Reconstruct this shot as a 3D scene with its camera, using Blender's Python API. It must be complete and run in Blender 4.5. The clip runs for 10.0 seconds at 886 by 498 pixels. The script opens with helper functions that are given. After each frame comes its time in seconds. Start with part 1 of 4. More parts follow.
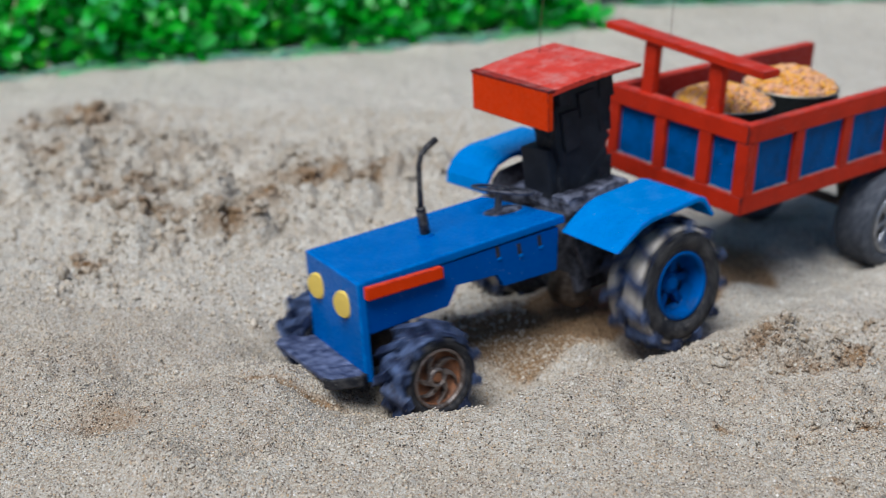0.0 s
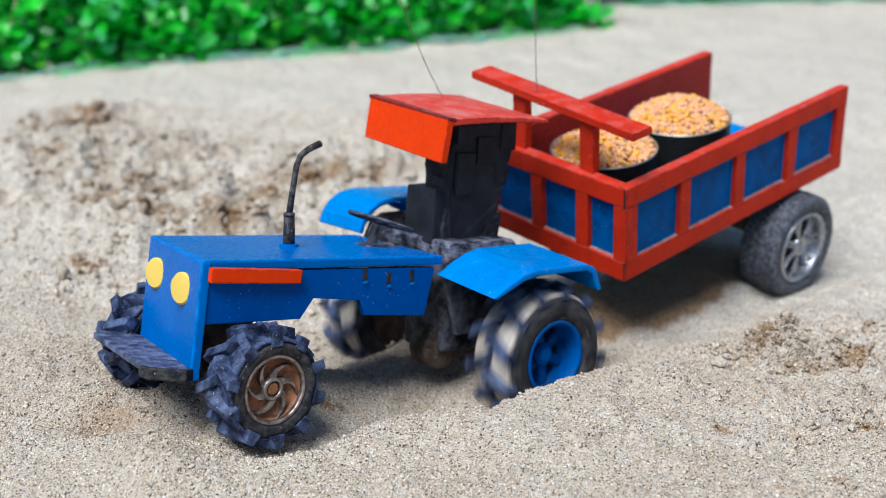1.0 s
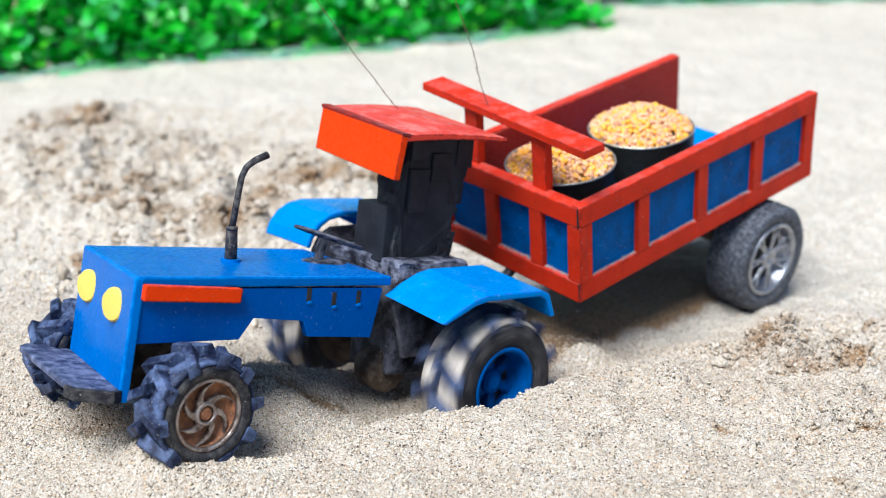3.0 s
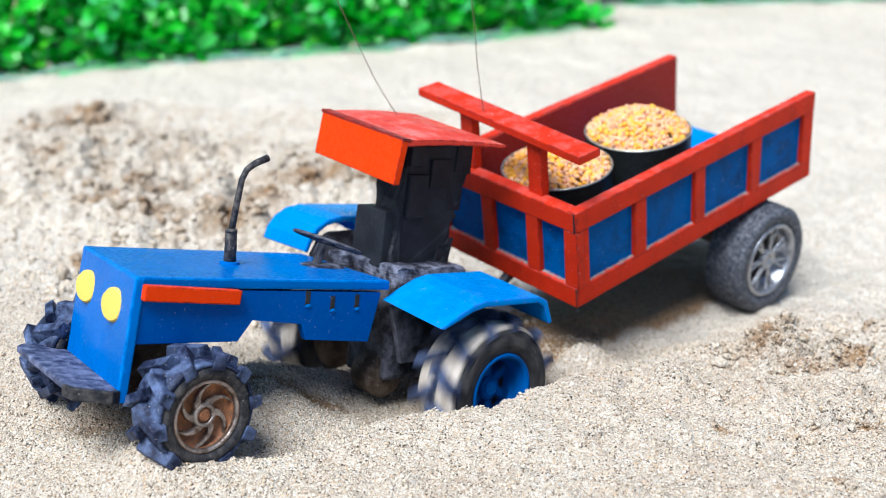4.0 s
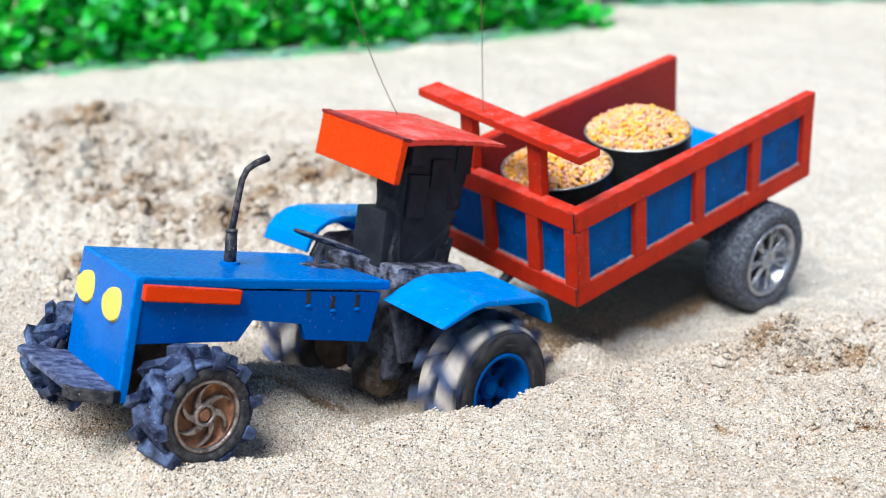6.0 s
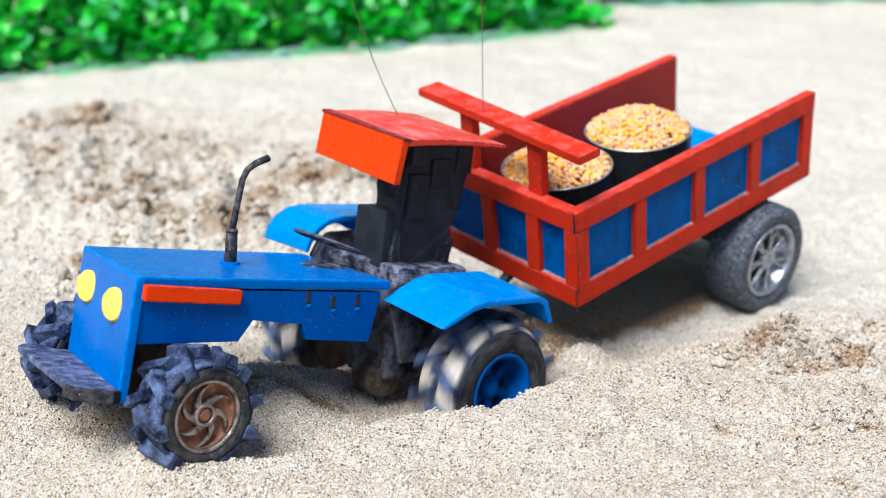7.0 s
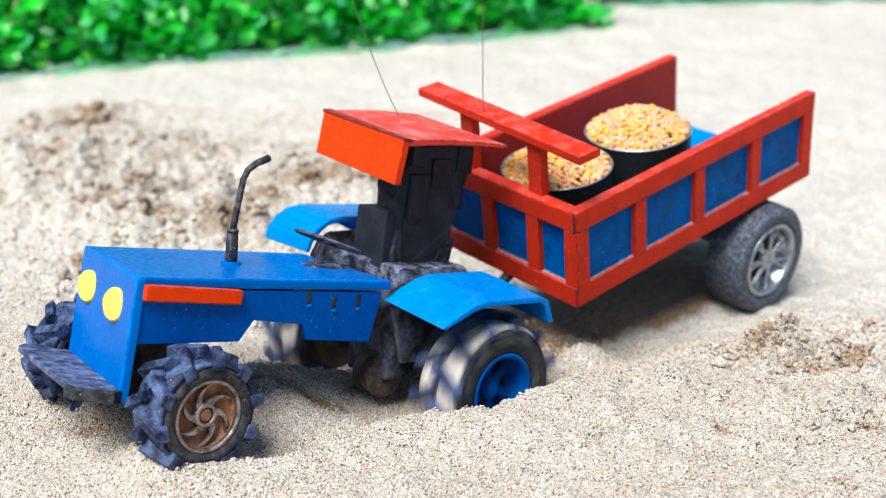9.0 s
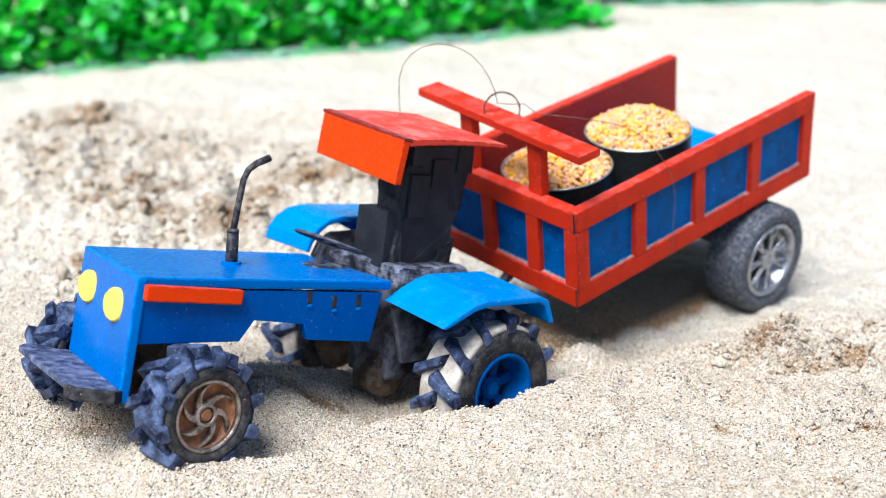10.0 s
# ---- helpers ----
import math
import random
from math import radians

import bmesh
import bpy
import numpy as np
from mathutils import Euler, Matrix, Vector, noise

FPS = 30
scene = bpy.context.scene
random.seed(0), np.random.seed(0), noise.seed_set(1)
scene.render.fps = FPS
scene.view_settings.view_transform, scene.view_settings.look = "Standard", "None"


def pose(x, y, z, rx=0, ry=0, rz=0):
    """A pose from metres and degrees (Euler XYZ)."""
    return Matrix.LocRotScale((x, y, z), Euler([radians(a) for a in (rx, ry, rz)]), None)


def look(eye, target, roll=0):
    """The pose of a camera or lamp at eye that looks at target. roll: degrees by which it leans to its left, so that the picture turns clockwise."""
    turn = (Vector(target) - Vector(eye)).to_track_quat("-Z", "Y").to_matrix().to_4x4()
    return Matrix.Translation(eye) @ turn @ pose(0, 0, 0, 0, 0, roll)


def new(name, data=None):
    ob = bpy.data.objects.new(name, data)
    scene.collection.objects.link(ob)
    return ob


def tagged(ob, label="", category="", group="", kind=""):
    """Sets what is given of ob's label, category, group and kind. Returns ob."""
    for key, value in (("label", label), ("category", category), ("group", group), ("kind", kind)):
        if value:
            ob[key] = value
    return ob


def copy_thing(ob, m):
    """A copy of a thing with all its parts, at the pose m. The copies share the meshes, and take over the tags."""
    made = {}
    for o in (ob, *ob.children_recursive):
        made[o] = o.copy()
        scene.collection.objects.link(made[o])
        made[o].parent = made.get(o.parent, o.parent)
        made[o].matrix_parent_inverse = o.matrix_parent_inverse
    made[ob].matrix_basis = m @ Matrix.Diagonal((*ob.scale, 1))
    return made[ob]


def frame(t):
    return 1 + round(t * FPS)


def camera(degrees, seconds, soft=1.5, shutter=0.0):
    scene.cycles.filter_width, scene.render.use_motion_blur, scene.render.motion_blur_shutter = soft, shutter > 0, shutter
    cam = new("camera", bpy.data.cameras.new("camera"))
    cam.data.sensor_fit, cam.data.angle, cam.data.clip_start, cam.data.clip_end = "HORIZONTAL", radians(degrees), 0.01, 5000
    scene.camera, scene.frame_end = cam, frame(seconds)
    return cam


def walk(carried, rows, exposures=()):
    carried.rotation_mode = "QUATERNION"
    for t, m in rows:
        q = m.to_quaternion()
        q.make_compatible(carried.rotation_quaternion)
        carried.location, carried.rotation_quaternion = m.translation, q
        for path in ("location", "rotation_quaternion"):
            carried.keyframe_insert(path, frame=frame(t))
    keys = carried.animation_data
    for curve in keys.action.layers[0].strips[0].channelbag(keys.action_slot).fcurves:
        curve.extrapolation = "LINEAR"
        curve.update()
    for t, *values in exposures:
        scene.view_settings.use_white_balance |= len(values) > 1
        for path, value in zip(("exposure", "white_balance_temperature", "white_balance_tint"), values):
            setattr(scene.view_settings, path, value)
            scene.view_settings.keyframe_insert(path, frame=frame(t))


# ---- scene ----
cam = camera(40.66, 10.0, 0.7, 0.5)
EYE = pose(0, 0, 0.28, 69, 0, 0)
walk(cam, [(0, EYE), (10, EYE)],
     exposures=[(t, e, 5760 + 10 * t, 8) for t, e in ((0, -0.42), (0.5, -0.24), (1.0, 0.03), (1.5, 0.23), (2.0, 0.33), (2.5, 0.41), (4.5, 0.46), (9.5, 0.50), (10, 0.62))])
cam.data.dof.use_dof = True
cam.data.dof.focus_distance = 0.53
cam.data.dof.aperture_fstop = 8

# ---- light ----
world = bpy.data.worlds.new("sky")
scene.world = world
world.use_nodes = True
wn = world.node_tree
sky = wn.nodes.new("ShaderNodeTexSky")
sky.sky_type, sky.sun_disc = "NISHITA", False
sky.sun_elevation, sky.sun_rotation = radians(62), radians(211)
wn.links.new(sky.outputs[0], wn.nodes["Background"].inputs[0])
wn.nodes["Background"].inputs[1].default_value = 0.09
sun = new("sun", bpy.data.lights.new("sun", "SUN"))
sun.data.energy, sun.data.angle, sun.data.color = 5.3, radians(34), (1.0, 0.97, 0.93)
sun.matrix_world = look((-0.36, -0.60, 1.30), (0, 0, 0))


# ---- materials ----
def nodes_of(name):
    m = bpy.data.materials.new(name)
    m.use_nodes = True
    return m, m.node_tree, m.node_tree.nodes["Principled BSDF"]


def add(nt, kind, **settings):
    n = nt.nodes.new(kind)
    for key, value in settings.items():
        n.inputs[key.replace("_", " ")].default_value = value
    return n


def ramp(nt, source, stops):
    r = nt.nodes.new("ShaderNodeValToRGB")
    while len(r.color_ramp.elements) < len(stops):
        r.color_ramp.elements.new(0.5)
    for e, (at, c) in zip(r.color_ramp.elements, stops):
        e.position, e.color = at, (*c, 1) if len(c) == 3 else c
    nt.links.new(source, r.inputs[0])
    return r.outputs[0]


def mix(nt, fac, a, b, how="MIX"):
    n = nt.nodes.new("ShaderNodeMix")
    n.data_type, n.blend_type = "RGBA", how
    for sock, v in ((n.inputs[0], fac), (n.inputs[6], a), (n.inputs[7], b)):
        if hasattr(v, "is_output"):
            nt.links.new(v, sock)
        elif isinstance(v, tuple):
            sock.default_value = (*v, 1)
        else:
            sock.default_value = v
    return n.outputs[2]


def coords(nt, vary=True):
    """Object coordinates, moved a little for each object so that repeats don't look alike."""
    co = nt.nodes.new("ShaderNodeTexCoord").outputs["Object"]
    if not vary:
        return co
    info, move = nt.nodes.new("ShaderNodeObjectInfo"), nt.nodes.new("ShaderNodeVectorMath")
    move.operation = "MULTIPLY_ADD"
    nt.links.new(info.outputs["Random"], move.inputs[0])
    move.inputs[1].default_value = (3.1, 5.3, 7.7)
    nt.links.new(co, move.inputs[2])
    return move.outputs[0]


def noise_tex(nt, co, scale, detail=4, rough=0.6):
    n = add(nt, "ShaderNodeTexNoise", Scale=scale, Detail=detail, Roughness=rough)
    nt.links.new(co, n.inputs["Vector"])
    return n.outputs["Fac"]


def bumped(nt, bsdf, height, strength, distance):
    b = add(nt, "ShaderNodeBump", Strength=strength, Distance=distance)
    nt.links.new(height, b.inputs["Height"])
    nt.links.new(b.outputs[0], bsdf.inputs["Normal"])


EDGES = {}


def painted(name, colour, dust=(0.5, 0.45, 0.4), rough=0.24, chips=None, amount=0.5, worn=(0.02, 0.02, 0.025), edges=False, grime=0.0, specks=0.35):
    """Hand-brushed paint on wood: streaks, dust settled on faces that look up, small chips."""
    m, nt, b = nodes_of(name)
    co = coords(nt)
    big, fine = noise_tex(nt, co, 45), noise_tex(nt, co, 400, 3)
    dark = tuple(c * 0.86 for c in colour)
    base = mix(nt, ramp(nt, big, ((0.3, (0, 0, 0)), (0.7, (1, 1, 1)))), dark, colour)
    speck = ramp(nt, noise_tex(nt, co, 260, 5, 0.75), ((0.64, (0, 0, 0)), (0.70, (1, 1, 1))))
    base = mix(nt, speck, base, chips or dust)
    if grime:
        dirt = ramp(nt, noise_tex(nt, co, 70, 7, 0.72), ((0.46, (0, 0, 0)), (0.68, (grime,) * 3)))
        base = mix(nt, dirt, base, tuple(c * 0.22 + 0.006 for c in colour))
    grit = ramp(nt, noise_tex(nt, co, 850, 2), ((0.70, (0, 0, 0)), (0.75, (specks,) * 3)))
    base = mix(nt, grit, base, (0.55, 0.56, 0.56))
    geo = nt.nodes.new("ShaderNodeNewGeometry")
    sep = nt.nodes.new("ShaderNodeSeparateXYZ")
    nt.links.new(geo.outputs["Normal"], sep.inputs[0])
    up = ramp(nt, sep.outputs[2], ((0.6, (0, 0, 0)), (0.95, (1, 1, 1))))
    patch = ramp(nt, noise_tex(nt, co, 90, 6, 0.7), ((0.45, (0, 0, 0)), (0.8, (amount, amount, amount))))
    lay = mix(nt, 1.0, up, patch, "MULTIPLY")
    base = mix(nt, lay, base, dust)
    if edges:
        wear = ramp(nt, noise_tex(nt, co, 170, 5, 0.75), ((0.42, (0, 0, 0)), (0.58, (0.85, 0.85, 0.85))))
        base = mix(nt, wear, base, worn)
    nt.links.new(base, b.inputs["Base Color"])
    r = ramp(nt, fine, ((0.3, (rough - 0.08,) * 3), (0.75, (rough + 0.2,) * 3)))
    nt.links.new(r, b.inputs["Roughness"])
    b.inputs["Specular IOR Level"].default_value = 0.06
    bumped(nt, b, big, 0.25, 0.0012)
    if not edges:
        # the same paint, rubbed, for rounded edges; BLUE's lighter tone also paints edge highlights
        EDGES[m] = painted(name + " rubbed", colour, dust, rough + 0.08, chips, amount, worn, True, grime, specks * 1.6)
    return m


def rubber(name, colour, dust, cover=0.5, scale=130, specks=0.7):
    m, nt, b = nodes_of(name)
    co = coords(nt)
    d = ramp(nt, noise_tex(nt, co, scale, 6, 0.7), ((0.42, (0, 0, 0)), (0.7, (cover,) * 3)))
    speck = ramp(nt, noise_tex(nt, co, 900, 2), ((0.68, (0, 0, 0)), (0.74, (specks,) * 3)))
    c = mix(nt, speck, mix(nt, d, colour, dust), (0.5, 0.45, 0.4))
    nt.links.new(c, b.inputs["Base Color"])
    b.inputs["Roughness"].default_value = 0.6
    b.inputs["Specular IOR Level"].default_value = 0.25
    bumped(nt, b, noise_tex(nt, co, 500, 4), 0.3, 0.0006)
    return m


def metal(name, colour, rough, rust=None):
    m, nt, b = nodes_of(name)
    co = coords(nt)
    f = noise_tex(nt, co, 220, 5, 0.7)
    c = mix(nt, ramp(nt, f, ((0.4, (0, 0, 0)), (0.62, (1, 1, 1)))), colour, rust or tuple(v * 0.6 for v in colour))
    nt.links.new(c, b.inputs["Base Color"])
    b.inputs["Metallic"].default_value = 0.85
    nt.links.new(ramp(nt, f, ((0.3, (rough,) * 3), (0.8, (rough + 0.3,) * 3))), b.inputs["Roughness"])
    bumped(nt, b, f, 0.2, 0.0005)
    return m


def sand_material(name, grain=1200.0, loose=False, crumbs=False):
    """Coarse washed sand: single grains of quartz, ochre and dark stone over broad moist and dry patches; an attribute
    darkens it, painted shade included.
    """
    m, nt, b = nodes_of(name)
    co = coords(nt, False)
    v = add(nt, "ShaderNodeTexVoronoi", Scale=grain)
    nt.links.new(co, v.inputs["Vector"])
    hue = nt.nodes.new("ShaderNodeSeparateColor")
    nt.links.new(v.outputs["Color"], hue.inputs[0])
    grains = ramp(nt, hue.outputs[0], ((0.0, (0.07, 0.06, 0.05)), (0.035, (0.15, 0.12, 0.09)), (0.08, (0.36, 0.29, 0.22)), (0.22, (0.455, 0.395, 0.31)),
                                       (0.55, (0.545, 0.50, 0.42)), (0.82, (0.645, 0.61, 0.54)), (0.95, (0.53, 0.38, 0.23)), (1.0, (0.86, 0.84, 0.80))))
    broad = noise_tex(nt, co, 9, 5, 0.6)
    tint = ramp(nt, broad, ((0.3, (0.99, 0.985, 0.975)), (0.65, (1.09, 1.09, 1.085))))
    c = mix(nt, 1.0, grains, tint, "MULTIPLY")
    nt.links.new(c, b.inputs["Base Color"])
    if loose:
        nt.links.new(mix(nt, 1.0, c, (0.92, 0.88, 0.83), "MULTIPLY"), b.inputs["Base Color"])
    if not loose:
        damp_shade = nt.nodes.new("ShaderNodeAttribute")
        damp_shade.attribute_name = "damp_shade"
        c = mix(nt, damp_shade.outputs["Fac"], c, mix(nt, 1.0, c, (0.50, 0.34, 0.20), "MULTIPLY"))
        nt.links.new(c, b.inputs["Base Color"])
    if crumbs:
        geo = nt.nodes.new("ShaderNodeNewGeometry")
        wet = ramp(nt, geo.outputs["Random Per Island"], ((0.0, (1.03, 1.0, 0.96)), (0.7, (0.95, 0.90, 0.84)), (1.0, (0.78, 0.68, 0.58))))
        nt.links.new(mix(nt, 1.0, c, wet, "MULTIPLY"), b.inputs["Base Color"])
    sparkle = ramp(nt, hue.outputs[1], ((0.90, (0.85, 0.85, 0.85)), (0.96, (0.25, 0.25, 0.25))))
    nt.links.new(sparkle, b.inputs["Roughness"])
    b.inputs["Specular IOR Level"].default_value = 0.3
    if not loose:
        mid = noise_tex(nt, co, 260, 6, 0.75)
        first = add(nt, "ShaderNodeBump", Strength=0.75, Distance=0.002)
        nt.links.new(mid, first.inputs["Height"])
        second = add(nt, "ShaderNodeBump", Strength=0.85, Distance=0.0008)
        second.invert = True
        nt.links.new(v.outputs["Distance"], second.inputs["Height"])
        nt.links.new(first.outputs[0], second.inputs["Normal"])
        nt.links.new(second.outputs[0], b.inputs["Normal"])
    return m


def seed_material():
    m, nt, b = nodes_of("mixed yellow grain")
    geo = nt.nodes.new("ShaderNodeNewGeometry")
    c = ramp(nt, geo.outputs["Random Per Island"], ((0.0, (0.72, 0.31, 0.02)), (0.28, (0.76, 0.40, 0.05)), (0.45, (0.68, 0.34, 0.13)),
                                                      (0.65, (0.66, 0.33, 0.21)), (0.85, (0.72, 0.42, 0.23)), (0.98, (0.34, 0.17, 0.10))))
    nt.links.new(c, b.inputs["Base Color"])
    b.inputs["Roughness"].default_value = 0.5
    b.inputs["Specular IOR Level"].default_value = 0.25
    return m


def leaf_material(name, dark, light, through_light=0.25):
    m, nt, b = nodes_of(name)
    geo = nt.nodes.new("ShaderNodeNewGeometry")
    # the teal stop paints sky gloss onto a few leaves
    c = ramp(nt, geo.outputs["Random Per Island"], ((0.0, dark), (0.55, light), (0.82, tuple(min(1, v * 1.15) for v in light)), (0.90, (0.16, 0.70, 0.30)), (1.0, (light[0] * 3.2, light[1] * 1.1, light[2]))))
    c = mix(nt, 1.0, c, ramp(nt, noise_tex(nt, coords(nt), 60, 3), ((0.3, (0.8, 0.85, 0.8)), (0.7, (1.1, 1.05, 1.1)))), "MULTIPLY")
    nt.links.new(c, b.inputs["Base Color"])
    b.inputs["Roughness"].default_value = 0.30
    thin = nt.nodes.new("ShaderNodeBsdfTranslucent")
    nt.links.new(c, thin.inputs[0])
    both = nt.nodes.new("ShaderNodeMixShader")
    both.inputs[0].default_value = through_light
    nt.links.new(b.outputs[0], both.inputs[1])
    nt.links.new(thin.outputs[0], both.inputs[2])
    nt.links.new(both.outputs[0], nt.nodes["Material Output"].inputs[0])
    return m


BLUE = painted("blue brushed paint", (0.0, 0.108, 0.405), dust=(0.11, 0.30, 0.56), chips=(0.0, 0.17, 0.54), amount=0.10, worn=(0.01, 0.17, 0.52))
# darker copy of BLUE, with the shade of the hood sides in it
SHADEBLUE = painted("blue brushed paint with side shade", (0.0, 0.068, 0.32), dust=(0.08, 0.2, 0.45), chips=(0.0, 0.05, 0.26), amount=0.1, worn=(0.0, 0.10, 0.40))
FENDERBLUE = painted("light blue brushed paint", (0.0, 0.175, 0.52), dust=(0.25, 0.42, 0.60), chips=(0.0, 0.24, 0.62), amount=0.10, worn=(0.02, 0.12, 0.45))
RIMBLUE = painted("dirty blue rim paint", (0.0, 0.082, 0.32), dust=(0.06, 0.07, 0.07), chips=(0.03, 0.04, 0.05), amount=0.7, rough=0.4, grime=0.8)
CARTBLUE = painted("dull blue paint", (0.0, 0.088, 0.31), rough=0.5, chips=(0.012, 0.035, 0.09), amount=0.3, grime=0.7, specks=0.5)
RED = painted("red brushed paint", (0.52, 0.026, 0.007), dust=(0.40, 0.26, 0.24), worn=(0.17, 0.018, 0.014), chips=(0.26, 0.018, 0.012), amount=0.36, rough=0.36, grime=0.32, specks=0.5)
# red darkened by the shade inside the trailer box
SHADERED = painted("shade-darkened red paint", (0.36, 0.028, 0.018), chips=(0.22, 0.016, 0.012), amount=0.15)
EDGEWORN = painted("worn maroon edge", (0.26, 0.025, 0.018), chips=(0.55, 0.08, 0.04), amount=0.3, rough=0.6)
VISOR = painted("orange red paint", (0.70, 0.040, 0.0), worn=(0.25, 0.02, 0.01), chips=(0.45, 0.03, 0.02), amount=0.2)
ROOFRED = painted("faded red paint", (0.60, 0.05, 0.03), worn=(0.12, 0.015, 0.012), chips=(0.28, 0.03, 0.03), amount=0.45, rough=0.4, grime=0.3)
YELLOW = painted("yellow paint", (0.70, 0.49, 0.10), chips=(0.6, 0.4, 0.05), amount=0.1, rough=0.5)
BLACK = rubber("dusty black paint", (0.010, 0.011, 0.016), (0.22, 0.22, 0.26), 0.55, 90, 0.4)
SEATBLACK = rubber("black seat coating", (0.006, 0.007, 0.010), (0.035, 0.040, 0.050), 0.4, 55, 0.03)
SEATDUST = rubber("dust matted black cloth", (0.012, 0.013, 0.022), (0.33, 0.35, 0.45), 0.65, 150, 0.4)
BUMPER = rubber("blue-grey dusted plastic", (0.022, 0.030, 0.070), (0.26, 0.30, 0.46), 0.62, 130)
DUSTLINE = rubber("settled grey dust", (0.20, 0.19, 0.19), (0.33, 0.31, 0.30), 0.9, 200)
PIPE = rubber("chipped black pipe paint", (0.012, 0.012, 0.016), (0.44, 0.39, 0.33), 0.24, 330, 0.9)
GREASE = rubber("brown grimy plastic", (0.035, 0.022, 0.014), (0.30, 0.23, 0.17), 0.5, 80)
TYRE = rubber("dusty rubber", (0.009, 0.010, 0.014), (0.20, 0.18, 0.16), 0.36, 190)
LUG = rubber("navy rubber", (0.006, 0.010, 0.030), (0.15, 0.21, 0.38), 0.62, 120)
SANDY = rubber("sand caked rubber", (0.34, 0.29, 0.24), (0.64, 0.58, 0.50), 0.95, 150)
CARTTYRE = rubber("grey road tyre", (0.022, 0.027, 0.040), (0.30, 0.31, 0.34), 0.6, 420)
RUST = rubber("rusty rim", (0.14, 0.060, 0.030), (0.42, 0.17, 0.07), 0.9, 190, 0.5)
STEEL = metal("worn steel", (0.38, 0.33, 0.30), 0.42, (0.12, 0.085, 0.065))
CHROME = metal("scratched chrome", (0.46, 0.47, 0.50), 0.22)
# near-black; behind the wheel spokes it stands for shade
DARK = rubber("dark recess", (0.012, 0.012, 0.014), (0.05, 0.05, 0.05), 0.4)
TIN = metal("dark tin", (0.06, 0.065, 0.06), 0.35)
TINRIM = metal("bright tin edge", (0.62, 0.58, 0.48), 0.3)
SAND = sand_material("washed sand")
CLOD = sand_material("crumbly moist sand", 1200.0, False, True)
GRAINS = sand_material("loose sand grains", 1100.0, True)
SEEDS = seed_material()
LEAF = leaf_material("plastic leaf", (0.004, 0.13, 0.012), (0.045, 0.64, 0.02))
LEAFDARK = leaf_material("dark plastic leaf", (0.008, 0.12, 0.02), (0.02, 0.34, 0.04))
STEM = leaf_material("plastic stem", (0.05, 0.16, 0.10), (0.20, 0.38, 0.30), 0.0)
WIRE = metal("thin brown wire", (0.20, 0.12, 0.09), 0.5)


# ---- mesh helpers (lengths in millimetres) ----
def part(name, bm, material, parent=None, label="", at=None, smooth=False):
    me = bpy.data.meshes.new(name)
    bmesh.ops.recalc_face_normals(bm, faces=bm.faces)
    bm.transform(Matrix.Scale(0.001, 4))
    bm.to_mesh(me)
    bm.free()
    me.materials.append(material)
    me.materials.append(EDGES.get(material, material))
    if smooth:
        for p in me.polygons:
            p.use_smooth = True
    ob = new(name, me)
    if parent:
        ob.parent = parent
    if at is not None:
        ob.matrix_basis = at
    if label:
        ob["label"] = label
    return ob


def soften(bm, width, edges=None):
    es = edges or [e for e in bm.edges if len(e.link_faces) == 2 and e.calc_face_angle(0) > 0.5]
    made = bmesh.ops.bevel(bm, geom=es, offset=width, segments=2, profile=0.6, affect="EDGES", clamp_overlap=True)
    for f in made["faces"]:
        f.material_index = 1
    return bm


def block(x0, x1, y0, y1, z0, z1, bevel=0.6, wobble=0.0, bm=None, m=None):
    """A sawn piece of wood with rounded edges; wobble makes it a little out of true."""
    b = bmesh.new()
    vs = bmesh.ops.create_cube(b, size=1)["verts"]
    for v in vs:
        v.co = Vector(((x0 + x1) / 2 + v.co.x * (x1 - x0), (y0 + y1) / 2 + v.co.y * (y1 - y0), (z0 + z1) / 2 + v.co.z * (z1 - z0)))
        v.co += Vector([random.uniform(-wobble, wobble) for _ in range(3)])
    if bevel:
        soften(b, bevel)
    return joined(bm, b, m)


def joined(bm, b, m=None):
    if m is not None:
        b.transform(m)
    if bm is None:
        return b
    me = bpy.data.meshes.new("piece")
    b.to_mesh(me)
    b.free()
    bm.from_mesh(me)
    bpy.data.meshes.remove(me)
    return bm


def prism(points, y0, y1, bevel=0.6, bm=None, m=None, axis="y"):
    """A plate cut to an outline in x and z, from y0 to y1 (or, along z, an outline in x and y)."""
    b = bmesh.new()
    put = (lambda p, d: (p[0], d, p[1])) if axis == "y" else (lambda p, d: (p[0], p[1], d))
    a = [b.verts.new(put(p, y0)) for p in points]
    c = [b.verts.new(put(p, y1)) for p in points]
    b.faces.new(a)
    b.faces.new(c[::-1])
    n = len(points)
    for i in range(n):
        b.faces.new((a[i], c[i], c[(i + 1) % n], a[(i + 1) % n]))
    bmesh.ops.recalc_face_normals(b, faces=b.faces)
    if bevel:
        soften(b, bevel)
    return joined(bm, b, m)


def turned(profile, steps=48, bm=None, m=None, closed=False):
    """A body of revolution about the y axis; profile: radius and y."""
    b = bmesh.new()
    rings = []
    for r, y in profile:
        rings.append([b.verts.new((r * math.cos(2 * math.pi * i / steps), y, r * math.sin(2 * math.pi * i / steps))) for i in range(steps)])
    for p, q in zip(rings, rings[1:] + ([rings[0]] if closed else [])):
        for i in range(steps):
            b.faces.new((p[i], p[(i + 1) % steps], q[(i + 1) % steps], q[i]))
    if not closed:
        b.faces.new(rings[0])
        b.faces.new(rings[-1][::-1])
    return joined(bm, b, m)


